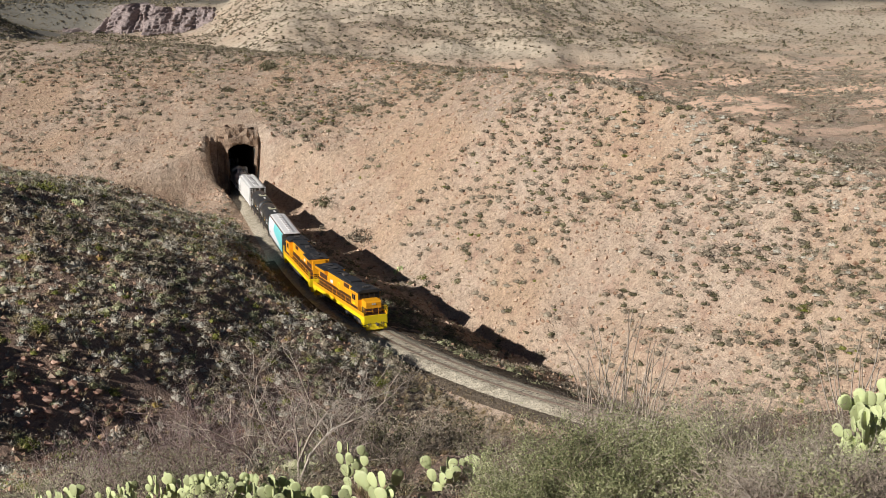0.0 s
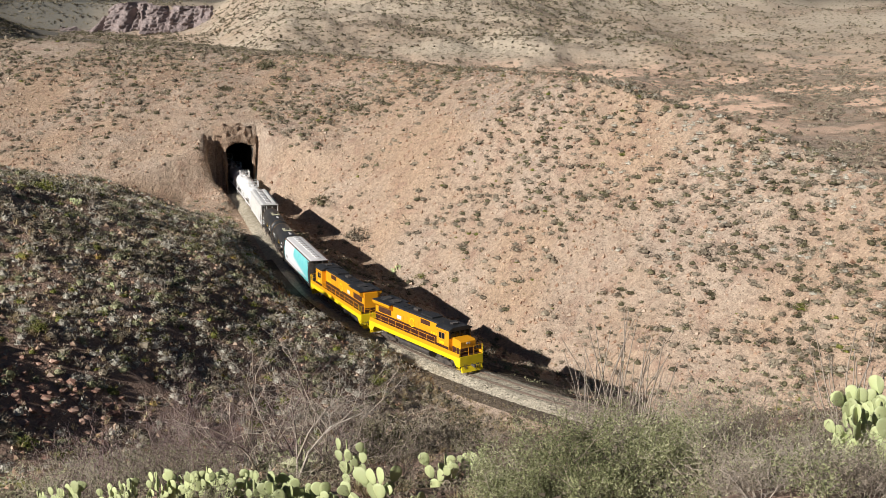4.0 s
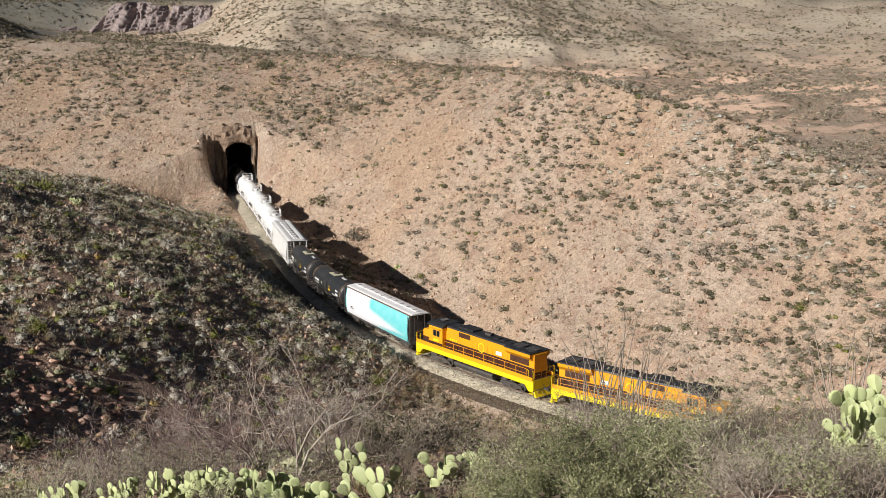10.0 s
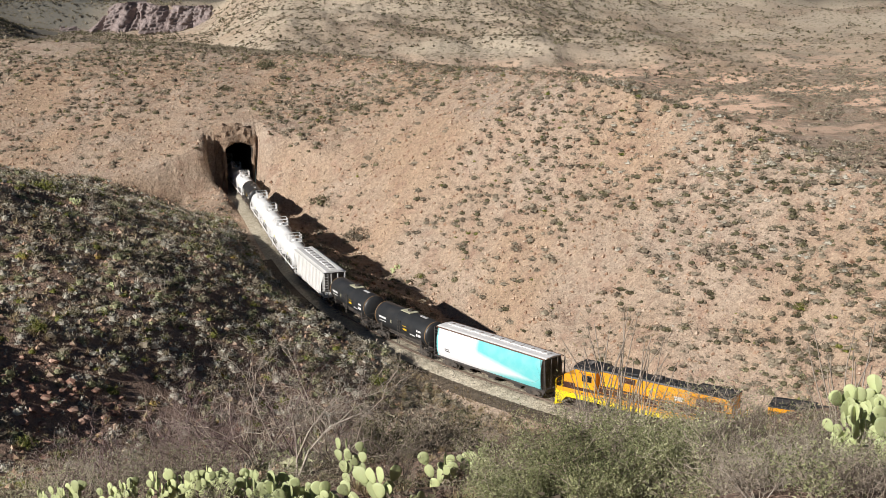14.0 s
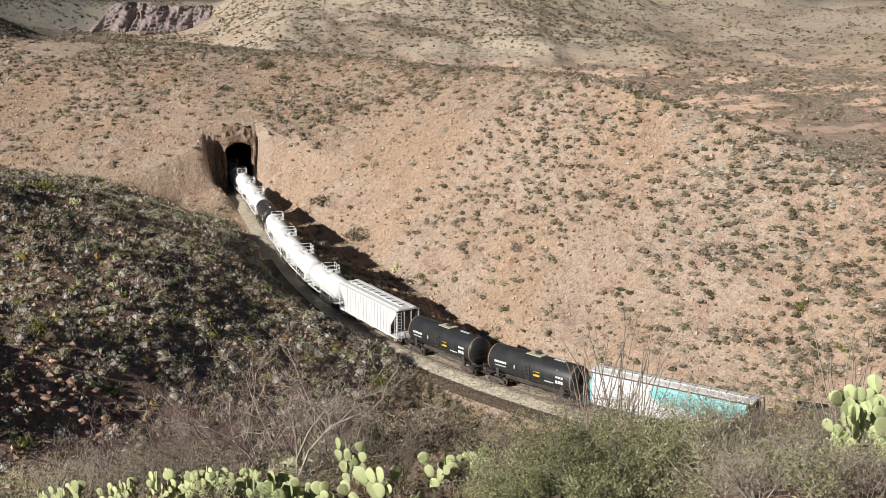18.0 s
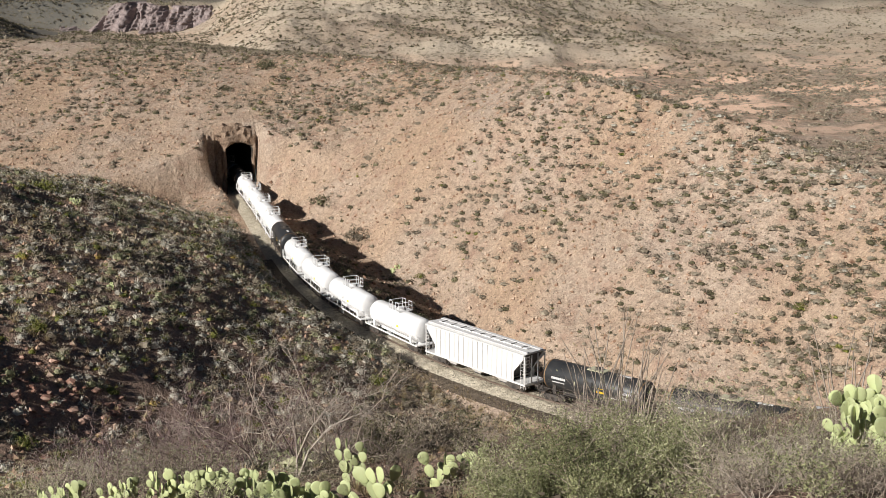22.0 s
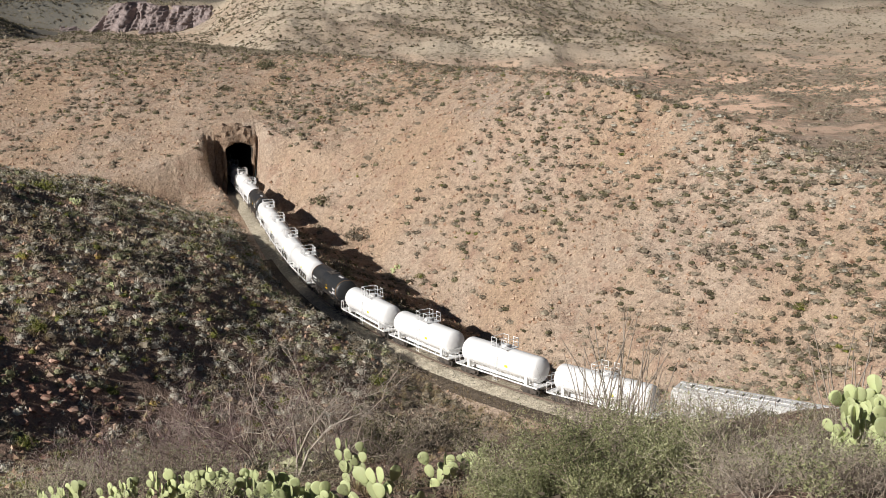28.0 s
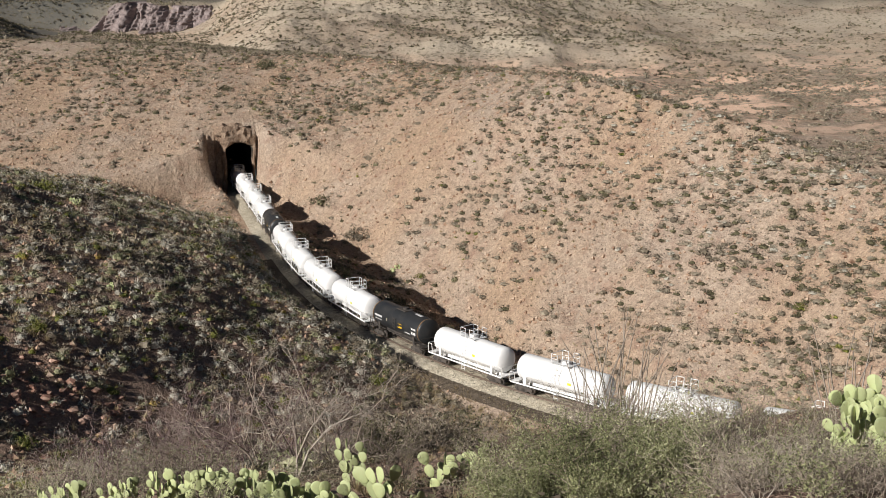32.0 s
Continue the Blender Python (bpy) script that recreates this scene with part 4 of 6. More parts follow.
def curved_hopper():
    car = thing("covered_hopper_car", "white and turquoise round-sided covered hopper car", "hopper car", "cars of the train")
    half = [(1.30, 1.0), (1.46, 1.25), (1.56, 1.9), (1.59, 2.6), (1.56, 3.2), (1.47, 3.8), (1.33, 4.2), (1.2, 4.32)]
    outline = [(-y, z) for y, z in half] + [(y, z) for y, z in half[::-1]]
    bm = bmesh.new()
    prism(bm, outline, -7.95, 7.95)
    part("body", bm, TEAL, car, smooth=True)
    for sign in (-1, 1):
        # end wall: the shade on it is put into a black colour
        bm = bmesh.new()
        prism(bm, [(y * 0.97, z) for y, z in outline], *sorted((sign * 7.955, sign * 7.99)))
        part("end_bulkhead", bm, UNDER, car, "end bulkhead, blackened to paint in its shade")
        end_cage(car, sign * 8.45, sign, FRAME_STEEL, 4.25, 1.45)
        coupler(car, sign * 8.4, sign)
        truck(car, sign * 6.3)
    bm = bmesh.new()
    prism(bm, [(-1.28, 4.30), (-1.0, 4.42), (0, 4.5), (1.0, 4.42), (1.28, 4.30)], -8.3, 8.3)
    roof = part("roof", bm, ROOF_GREY, car, "pale grey roof")
    for side in (-1, 1):
        bm = bmesh.new()
        box(bm, -8.35, 8.35, side * 1.3 - 0.06, side * 1.3 + 0.07, 4.24, 4.33)
        part("roof_rail", bm, RUST, roof, "rusty brown roof edge")
    bm = bmesh.new()
    box(bm, -7.6, 7.6, -0.26, 0.26, 4.51, 4.60, 0.03)
    part("hatch_trough", bm, ROOF_GREY, roof)
    for i in range(10):
        x = -7.0 + i * 1.55
        bm = bmesh.new()
        box(bm, x - 0.06, x + 0.06, -0.3, 0.3, 4.585, 4.62, 0.01)
        part("hatch_clamp", bm, RUST, roof)
    chutes(car, (-3.9, 0, 3.9), FRAME_STEEL, 1.2, 1.2)
    for side in (-1, 1):
        bm = bmesh.new()
        box(bm, -8.0, 8.0, side * 1.36 - 0.06, side * 1.36 + 0.06, 0.92, 1.10, 0.01)
        part("side_sill", bm, FRAME_STEEL, car)
        bars(car, "data_bars", -6.6, -5.7, 1.9, 0.10, side * 1.575, FRAME_STEEL, 5)
        bars(car, "data_bars", -6.6, -5.9, 2.1, 0.10, side * 1.59, FRAME_STEEL, 4)
        bm = bmesh.new()
        rod(bm, (-4.2, side * 1.57, 2.9), (-4.2, side * 1.592, 2.9), 0.28, 18)
        part("emblem", bm, ROOF_GREY, car)
    return car


def ribbed_hopper():
    car = thing("covered_hopper_car", "pale grey straight-sided covered hopper car with upright ribs", "hopper car", "cars of the train")
    for side in (-1, 1):
        bm = bmesh.new()
        prism(bm, [(-7.75, 4.15), (-7.75, 3.75), (-6.35, 2.2), (-6.35, 1.15), (6.35, 1.15), (6.35, 2.2), (7.75, 3.75), (7.75, 4.15)], side * 1.46 - 0.03, side * 1.46 + 0.03, "y")
        part("side_sheet", bm, HOPPER_GREY, car)
        for i in range(17):
            x = -6.1 + i * 0.7625
            bm = bmesh.new()
            box(bm, x - 0.045, x + 0.045, *sorted((side * 1.49, side * 1.575)), 1.16, 4.12)
            part("rib", bm, HOPPER_GREY, car)
        bm = bmesh.new()
        box(bm, -7.9, 7.9, side * 1.5 - 0.09, side * 1.5 + 0.09, 4.12, 4.26, 0.02)
        part("top_chord", bm, HOPPER_GREY, car)
        bm = bmesh.new()
        box(bm, -7.95, 7.95, side * 1.47 - 0.08, side * 1.47 + 0.08, 0.96, 1.16, 0.02)
        part("side_sill", bm, HOPPER_GREY, car)
        bars(car, "data_bars", -5.8, -4.7, 2.9, 0.12, side * 1.585, ROOF_GREY, 5)
    for sign in (-1, 1):
        # sloping sheet kept dark: shade put into its colour
        bm = bmesh.new()
        prism(bm, [(sign * 7.6, 4.1), (sign * 5.6, 1.2), (sign * 5.45, 1.2), (sign * 7.4, 4.1)], -1.43, 1.43, "y")
        part("slope_sheet", bm, UNDER, car, "sloping end sheet, darkened to paint in its shade")
        end_cage(car, sign * 7.95, sign, HOPPER_GREY, 4.1, 1.42)
        coupler(car, sign * 7.9, sign)
        truck(car, sign * 6.0)
    bm = bmesh.new()
    prism(bm, [(-1.52, 4.24), (-0.7, 4.42), (0.7, 4.42), (1.52, 4.24)], -7.95, 7.95)
    roof = part("roof", bm, HOPPER_GREY, car)
    for side in (-1, 1):
        bm = bmesh.new()
        box(bm, -7.9, 7.9, side * 0.95 - 0.22, side * 0.95 + 0.22, 4.44, 4.49)
        part("roof_walk", bm, ROOF_GREY, roof)
    bm = bmesh.new()
    box(bm, -7.0, 7.0, -0.3, 0.3, 4.43, 4.55, 0.03)
    part("hatch_trough", bm, ROOF_GREY, roof)
    for i in range(9):
        x = -6.4 + i * 1.6
        bm = bmesh.new()
        box(bm, x - 0.08, x + 0.08, -0.4, 0.4, 4.53, 4.59)
        part("hatch_clamp", bm, FRAME_STEEL, roof)
    chutes(car, (-4.0, 0.0, 4.0), HOPPER_GREY, 1.3, 1.4)
    bm = bmesh.new()
    box(bm, -7.9, 7.9, -0.3, 0.3, 0.75, 1.0)
    part("centre_sill", bm, UNDER, car)
    return car


def tank_profile(half, r, bulge):
    out = [(-half - bulge * math.sin(a), r * math.cos(a)) for a in np.linspace(math.pi / 2 * 0.985, 0, 8)]
    return out + [(-x, rr) for x, rr in out[::-1]]


def white_tank():
    car = thing("tank_car", "white acid tank car with a railed top platform", "tank car", "tank cars of the train")
    zc, r = 2.52, 1.36
    bm = bmesh.new()
    turned(bm, tank_profile(5.05, r, 0.62), zc, 36)
    part("tank", bm, WHITE, car, smooth=True)
    for x in (-4.2, 0.0, 4.2):
        bm = bmesh.new()
        turned(bm, [(x - 0.03, r + 0.012), (x + 0.03, r + 0.012)], zc, 36)
        part("seam_band", bm, WHITE, car)
    bm = bmesh.new()
    box(bm, -6.0, 6.0, -0.28, 0.28, 0.72, 1.05, 0.02)
    part("centre_sill", bm, WHITE, car)
    for sign in (-1, 1):
        bm = bmesh.new()
        prism(bm, [(-1.25, 1.05), (1.25, 1.05), (1.25, 1.95), (0.8, 1.55), (0, 1.3), (-0.8, 1.55), (-1.25, 1.95)], *sorted((sign * 4.1, sign * 4.45)))
        part("saddle", bm, WHITE, car)
        bm = bmesh.new()
        box(bm, *sorted((sign * 5.35, sign * 6.1)), -1.45, 1.45, 1.02, 1.12, 0.01)
        part("end_platform", bm, WHITE, car)
        bm = bmesh.new()
        pipe(bm, [(sign * 6.08, -1.42, 1.1), (sign * 6.08, -1.42, 2.1), (sign * 6.08, 1.42, 2.1), (sign * 6.08, 1.42, 1.1)], 0.035)
        for s in (-1, 1):
            pipe(bm, [(sign * 6.08, s * 1.42, 2.1), (sign * 5.5, s * 1.42, 2.1), (sign * 5.35, s * 1.42, 1.1)], 0.035)
        part("end_handrail", bm, WHITE, car)
        coupler(car, sign * 6.0, sign)
        truck(car, sign * 4.55)
    for side in (-1, 1):
        bm = bmesh.new()
        box(bm, -6.0, 6.0, side * 1.42 - 0.05, side * 1.42 + 0.05, 0.98, 1.12)
        for x in np.linspace(-4.9, 4.9, 8):
            rod(bm, (x, side * 1.42, 1.1), (x, side * 1.2, 1.75), 0.03, 5)
        part("running_rail", bm, WHITE, car)
        bm = bmesh.new()
        pipe(bm, [(-5.0, side * 1.4, 2.0), (5.0, side * 1.4, 2.0)], 0.028)
        part("side_grab_rail", bm, WHITE, car)
        bm = bmesh.new()
        ladder(bm, 0.0, side * 1.48, 0.45, 3.2, 0.5, "x", 0.028)
        pipe(bm, [(-0.25, side * 1.48, 3.2), (-0.25, side * 0.9, 3.95)], 0.028)
        pipe(bm, [(0.25, side * 1.48, 3.2), (0.25, side * 0.9, 3.95)], 0.028)
        part("side_ladder", bm, WHITE, car)
        bm = bmesh.new()
        box(bm, 1.3, 1.75, side * (r - 0.005) - 0.012, side * (r - 0.005) + 0.012, 2.25, 2.5)
        part("placard", bm, LIME, car, "lime hazard placard")
        bars(car, "data_bars", 3.0, 4.4, 2.5, 0.07, side * (r + 0.004), ROOF_GREY, 6)
    plat = bmesh.new()
    box(plat, -1.15, 1.15, -0.95, 0.95, 3.86, 3.92)
    platform = part("top_platform", plat, WHITE, car)
    bm = bmesh.new()
    rod(bm, (0, 0, 3.82), (0, 0, 4.15), 0.42, 16)
    part("manway", bm, WHITE, platform)
    for x, y in ((0.65, 0.2), (-0.65, -0.15)):
        bm = bmesh.new()
        rod(bm, (x, y, 3.9), (x, y, 4.2), 0.11, 8)
        part("valve", bm, FRAME_STEEL, platform)
    for y in (-0.9, 0.9):
        for a, b in ((-1.1, -0.35), (0.35, 1.1)):
            bm = bmesh.new()
            pipe(bm, [(a, y, 3.9), (a, y, 4.9), (b, y, 4.9), (b, y, 3.9)], 0.035)
            pipe(bm, [(a, y, 4.42), (b, y, 4.42)], 0.028)
            part("platform_rail", bm, WHITE, platform)
    for x in (-1.1, 1.1):
        bm = bmesh.new()
        pipe(bm, [(x, -0.9, 4.9), (x, 0.9, 4.9)], 0.035)
        pipe(bm, [(x, -0.9, 4.42), (x, 0.9, 4.42)], 0.028)
        part("platform_end_rail", bm, WHITE, platform)
    return car


def black_tank(half=5.55, label="black tank car with a cream top platform and white markings", top=CREAM):
    car = thing("tank_car", label, "tank car", "tank cars of the train")
    zc, r = 2.62, 1.47
    bm = bmesh.new()
    prof = tank_profile(half, r, 0.5)
    turned(bm, prof, zc, 36)
    part("tank", bm, BLACK, car, smooth=True)
    for x in (-half + 0.05, half - 0.05, 0.9, -0.9):
        bm = bmesh.new()
        turned(bm, [(x - 0.06, r + 0.01), (x + 0.06, r + 0.01)], zc, 36)
        part("seam_band", bm, BROWN_BAND if abs(x) > 2 else BLACK, car)
    bm = bmesh.new()
    box(bm, -half - 0.7, half + 0.7, -0.3, 0.3, 0.72, 1.1, 0.02)
    part("centre_sill", bm, UNDER, car)
    for sign in (-1, 1):
        bm = bmesh.new()
        x = sign * (half - 1.2)
        prism(bm, [(-1.25, 1.0), (1.25, 1.0), (1.3, 1.95), (0.8, 1.5), (0, 1.3), (-0.8, 1.5), (-1.3, 1.95)], x - 0.2, x + 0.2)
        part("saddle", bm, UNDER, car)
        bm = bmesh.new()
        box(bm, *sorted((sign * (half - 0.2), sign * (half + 0.75))), -1.45, 1.45, 1.0, 1.1)
        ladder(bm, sign * (half + 0.3), -1.47, 0.4, 1.9, 0.4, "x")
        pipe(bm, [(sign * (half + 0.7), -1.4, 1.1), (sign * (half + 0.7), -1.4, 2.1), (sign * (half + 0.7), 1.4, 2.1), (sign * (half + 0.7), 1.4, 1.1)], 0.03)
        part("end_platform", bm, UNDER, car)
        coupler(car, sign * (half + 0.65), sign)
        truck(car, sign * (half - 0.85))
    bm = bmesh.new()
    box(bm, -1.0, 1.0, -0.62, 0.62, 4.06, 4.14, 0.02)
    platform = part("top_platform", bm, top, car, "cream top platform" if top is CREAM else "")
    bm = bmesh.new()
    rod(bm, (0.1, 0.05, 4.08), (0.1, 0.05, 4.34), 0.35, 14)
    part("manway", bm, UNDER, platform)
    for x in (2.6, 3.1, 3.6):
        bm = bmesh.new()
        box(bm, x - 0.2, x + 0.2, -0.16, 0.16, 4.05, 4.12)
        part("top_plate", bm, ROOF_GREY, platform)
    for side in (-1, 1):
        y = side * (r + 0.006)
        bars(car, "lettering_bars", -4.6, -2.9, 2.62, 0.24, y, MARK_WHITE, 7)
        bars(car, "data_bars", -4.5, -3.0, 2.30, 0.09, y * 0.985, MARK_WHITE, 6)
        bars(car, "stencil_bars", -1.9, -1.75, 2.45, 0.4, y, CREAM)
        bars(car, "stencil_bars", 2.2, 3.4, 2.05, 0.16, y * 0.94, MARK_WHITE, 5)
        bars(car, "data_panel", 3.7, 4.7, 2.2, 0.75, y * 0.985, ROOF_GREY, 3)
        bars(car, "placard", 0.75, 1.6, 2.3, 0.5, y * 0.985, MARK_YELLOW)
        bm = bmesh.new()
        ladder(bm, 0.0, side * 1.55, 0.5, 3.3, 0.45, "x", 0.026)
        pipe(bm, [(-half, side * 1.5, 1.5), (half, side * 1.5, 1.5)], 0.026)
        part("side_ladder", bm, UNDER, car)
    return car


# ---- the train, front to back: its cars' middles behind the leading engine's front, and their truck spacing ----
TRAIN = []


def couple(car, behind, half):
    TRAIN.append((car, -behind, half))


lead = locomotive()
couple(lead, 9.65, 5.75)
second = copy_thing(lead, Matrix.Identity(4))
tagged(second, "orange and yellow four-axle diesel locomotive running cab backwards")
couple(second, 30.55, -5.75)
couple(curved_hopper(), 49.7, 6.3)
tank_b = black_tank()
couple(tank_b, 65.5, 4.7)
couple(copy_thing(tank_b, Matrix.Identity(4)), 79.45, 4.7)
couple(ribbed_hopper(), 95.2, 6.0)
tank_w = white_tank()
tank_d = black_tank(5.1, "dark grey-black tank car between white ones", UNDER)
TANKS = 15
for i in range(TANKS):
    dark = i % 5 == 4
    src = tank_d if dark else tank_w
    first = i == (4 if dark else 0)
    couple(src if first else copy_thing(src, Matrix.Identity(4)), 110.9 + 13.2 * i, 4.4)

# ---- plants and stones ----
RNG = np.random.default_rng(7)


def dome_bush(n, leaf, rng, flat=0.75, lobes=5):
    """Small three-cornered leaves and twig ends spread through an uneven dome of radius about 1."""
    a = rng.uniform(0, 2 * np.pi, n)
    e = np.arcsin(rng.uniform(-0.05, 1, n))
    ph = rng.uniform(0, 6.28, 3)
    lump = 1 + 0.13 * np.sin(lobes * a + ph[0]) + 0.10 * np.sin(3 * a - 2 * e * 3 + ph[1]) + 0.12 * np.sin(5 * e + ph[2])
    r = lump * (0.45 + 0.55 * rng.uniform(0, 1, n) ** 0.5)
    c = np.stack([r * np.cos(e) * np.cos(a), r * np.cos(e) * np.sin(a), flat * r * np.sin(e) + 0.05], -1)
    d1 = rng.normal(size=(n, 3)) + c * 0.9
    d1 /= np.linalg.norm(d1, axis=1, keepdims=True)
    d2 = np.cross(d1, rng.normal(size=(n, 3)))
    d2 /= np.linalg.norm(d2, axis=1, keepdims=True)
    s = leaf * rng.uniform(0.6, 1.5, (n, 1))
    return np.stack([c - d1 * s * 0.6 - d2 * s * 0.34, c - d1 * s * 0.6 + d2 * s * 0.34, c + d1 * s], 1)


def grass_tuft(n, rng, spread_=0.5):
    a = rng.uniform(0, 2 * np.pi, n)
    b = rng.uniform(0, 0.45, n)
    base = np.stack([b * np.cos(a), b * np.sin(a), np.zeros(n)], -1)
    tip = base + np.stack([np.cos(a) * rng.uniform(0.1, spread_ + 0.4, n), np.sin(a) * rng.uniform(0.1, spread_ + 0.4, n), rng.uniform(0.4, 1.1, n)], -1)
    side = np.stack([-np.sin(a), np.cos(a), np.zeros(n)], -1) * 2.4 / (n + 8)
    return np.stack([base - side, base + side, tip], 1)


def stone(rng):
    """A small broken stone as triangles."""
    g = (1 + 5 ** 0.5) / 2
    v = np.array([(-1, g, 0), (1, g, 0), (-1, -g, 0), (1, -g, 0), (0, -1, g), (0, 1, g), (0, -1, -g), (0, 1, -g), (g, 0, -1), (g, 0, 1), (-g, 0, -1), (-g, 0, 1)]) / 1.9
    v = v * rng.uniform(0.6, 1.15, (12, 1)) * np.array([1, rng.uniform(0.6, 1), rng.uniform(0.45, 0.8)])
    f = [(0, 11, 5), (0, 5, 1), (0, 1, 7), (0, 7, 10), (0, 10, 11), (1, 5, 9), (5, 11, 4), (11, 10, 2), (10, 7, 6), (7, 1, 8),
         (3, 9, 4), (3, 4, 2), (3, 2, 6), (3, 6, 8), (3, 8, 9), (4, 9, 5), (2, 4, 11), (6, 2, 10), (8, 6, 7), (9, 8, 1)]
    return v[np.array(f)]


def mound_bush(n, leaf, rng, flat=0.75):
    """A lumpy low core of twigs with small leaf ends standing out of it, radius about 1."""
    v = [(0.0, 0.0, 1.0)]
    for ring, (h, w) in enumerate(((0.62, 0.72), (0.0, 0.95))):
        for k in range(7):
            a = (k + 0.5 * ring) * 2 * math.pi / 7
            v.append((w * math.cos(a), w * math.sin(a), h))
    v = np.array(v) * rng.uniform(0.62, 1.05, (15, 1)) * np.array([1, 1, flat])
    f = [(0, 1 + k, 1 + (k + 1) % 7) for k in range(7)]
    for k in range(7):
        a, b, c, d = 1 + k, 1 + (k + 1) % 7, 8 + k, 8 + (k + 1) % 7
        f += [(a, c, b), (b, c, d)]
    return np.concatenate([v[np.array(f)] * 0.74, dome_bush(n, leaf, rng, flat)])


def pebble(rng):
    v = np.array([(1, 0, 0), (0, 1, 0), (-1, 0, 0), (0, -1, 0), (0.2, 0.1, 0.8), (-0.1, -0.2, -0.7)]) * rng.uniform(0.6, 1.2, (6, 1))
    f = [(0, 1, 4), (1, 2, 4), (2, 3, 4), (3, 0, 4), (1, 0, 5), (2, 1, 5), (3, 2, 5), (0, 3, 5)]
    return v[np.array(f)]


def in_view(x, y):
    return np.abs(x) < 0.42 * np.maximum(y, 0) + 14


def sown(n, xr, yr, chance, rng, clear=4.6, apart=0.0):
    """Up to n places in a field where chance(x, y) allows them, off the line; apart: one to each square of that size at most."""
    xs, ys = [], []
    got = rounds = 0
    taken = np.zeros(0, np.int64)
    while got < n and rounds < 12:
        rounds += 1
        x, y = rng.uniform(*xr, n * 3), rng.uniform(*yr, n * 3)
        ok = in_view(x, y) & (rng.uniform(0, 1, n * 3) < chance(x, y))
        x, y = x[ok], y[ok]
        s, d = line_coords(x, y)
        ok = ~((np.abs(d) < clear) & (s > PORTAL_S - 6))
        x, y = x[ok], y[ok]
        if apart:
            key = np.floor(x / apart).astype(np.int64) * 100000 + np.floor(y / apart).astype(np.int64)
            _, first = np.unique(key, return_index=True)
            first = first[~np.isin(key[first], taken)]
            taken = np.concatenate([taken, key[first]])
            first = rng.permutation(first)
            x, y = x[first], y[first]
        xs.append(x)
        ys.append(y)
        got += x.size
    return np.concatenate(xs)[:n], np.concatenate(ys)[:n]


def planted(name, label, category, variants, x, y, size, material, tall=(0.8, 1.2), sink=0.08, rng=RNG):
    """Many small plants or stones, one object: each a variant, turned, sized and set on the land."""
    z = land(x, y)
    n = x.size
    rot, hs = rng.uniform(0, 2 * np.pi, n), rng.uniform(*tall, n)
    pick = rng.integers(0, len(variants), n)
    out = []
    for k, v in enumerate(variants):
        i = np.nonzero(pick == k)[0]
        if i.size == 0:
            continue
        c, s = np.cos(rot[i])[:, None, None], np.sin(rot[i])[:, None, None]
        sz = size[i][:, None, None]
        px = (v[None, :, :, 0] * c - v[None, :, :, 1] * s) * sz + x[i][:, None, None]
        py = (v[None, :, :, 0] * s + v[None, :, :, 1] * c) * sz + y[i][:, None, None]
        pz = v[None, :, :, 2] * sz * hs[i][:, None, None] + z[i][:, None, None] - sink * sz
        out.append(np.stack([px, py, pz], -1).reshape(-1, 3))
    co = np.concatenate(out)
    ob = raw_mesh(name, co, np.arange(len(co)).reshape(-1, 3), material)
    return tagged(ob, label, category, kind="stuff")


def face_t(x, y):
    yc, yf = np.interp(x, CREST_X, CREST_Y), np.interp(x, FOOT_X, FOOT_Y)
    return (y - yf) / (yc - yf)


def hill_chance(x, y):
    t = face_t(x, y)
    p = np.clip(0.52 + 0.8 * fbm(x * 0.7, y * 1.2, 13, 3, 61), 0.05, 1)
    bare = 0.08 + 0.62 * np.maximum(sstep(0.12, 0.6, t), sstep(12, 26, x)) + 0.5 * sstep(26, 46, x) * sstep(0.1, 0.5, t) + 0.3 * sstep(0.6, 0.9, t)
    return p * np.where(t < 0.0, 0.5, np.minimum(bare, 1)) * np.where(t > 1.8, 0.4, 1)


def spur_chance(x, y):
    s, d = line_coords(x, y)
    return np.where(((d < -3.4) & ((s > -118) | (d < -13))) | (d > 900), np.clip(0.7 + 0.6 * fbm(x, y, 8, 3, 63), 0.15, 1), 0)


def far_chance(x, y):
    p = np.clip(0.55 + 0.55 * fbm(x, y, 70, 3, 65), 0.2, 1)
    p = p * (1 - 0.55 * sstep(0.08 * y, 0.28 * y, x))
    return np.maximum(p * 0.7, sstep(-0.19 * y, -0.24 * y, x) * sstep(600, 800, y))


MID = [mound_bush(36, 0.19, RNG, 0.7) for _ in range(9)]
NEAR = [mound_bush(76, 0.135, RNG, 0.8) for _ in range(9)]
WASH = [mound_bush(12, 0.3, RNG, 0.7) for _ in range(6)]
FAR = [dome_bush(6, 0.85, RNG, 0.8) for _ in range(6)]
LOW = [np.concatenate([mound_bush(3, 0.3, RNG, 0.55)[:21:2], grass_tuft(9, RNG, 0.6)]) for _ in range(8)]
FINE = [dome_bush(260, 0.105, RNG, 0.8) for _ in range(4)]
PEBBLES = [pebble(RNG) for _ in range(8)]
FINE_TUFT = [grass_tuft(80, RNG) * np.array([1, 1, 1.0]) for _ in range(4)]
TUFT = [grass_tuft(34, RNG) for _ in range(5)]
STONES = [stone(RNG) for _ in range(6)]


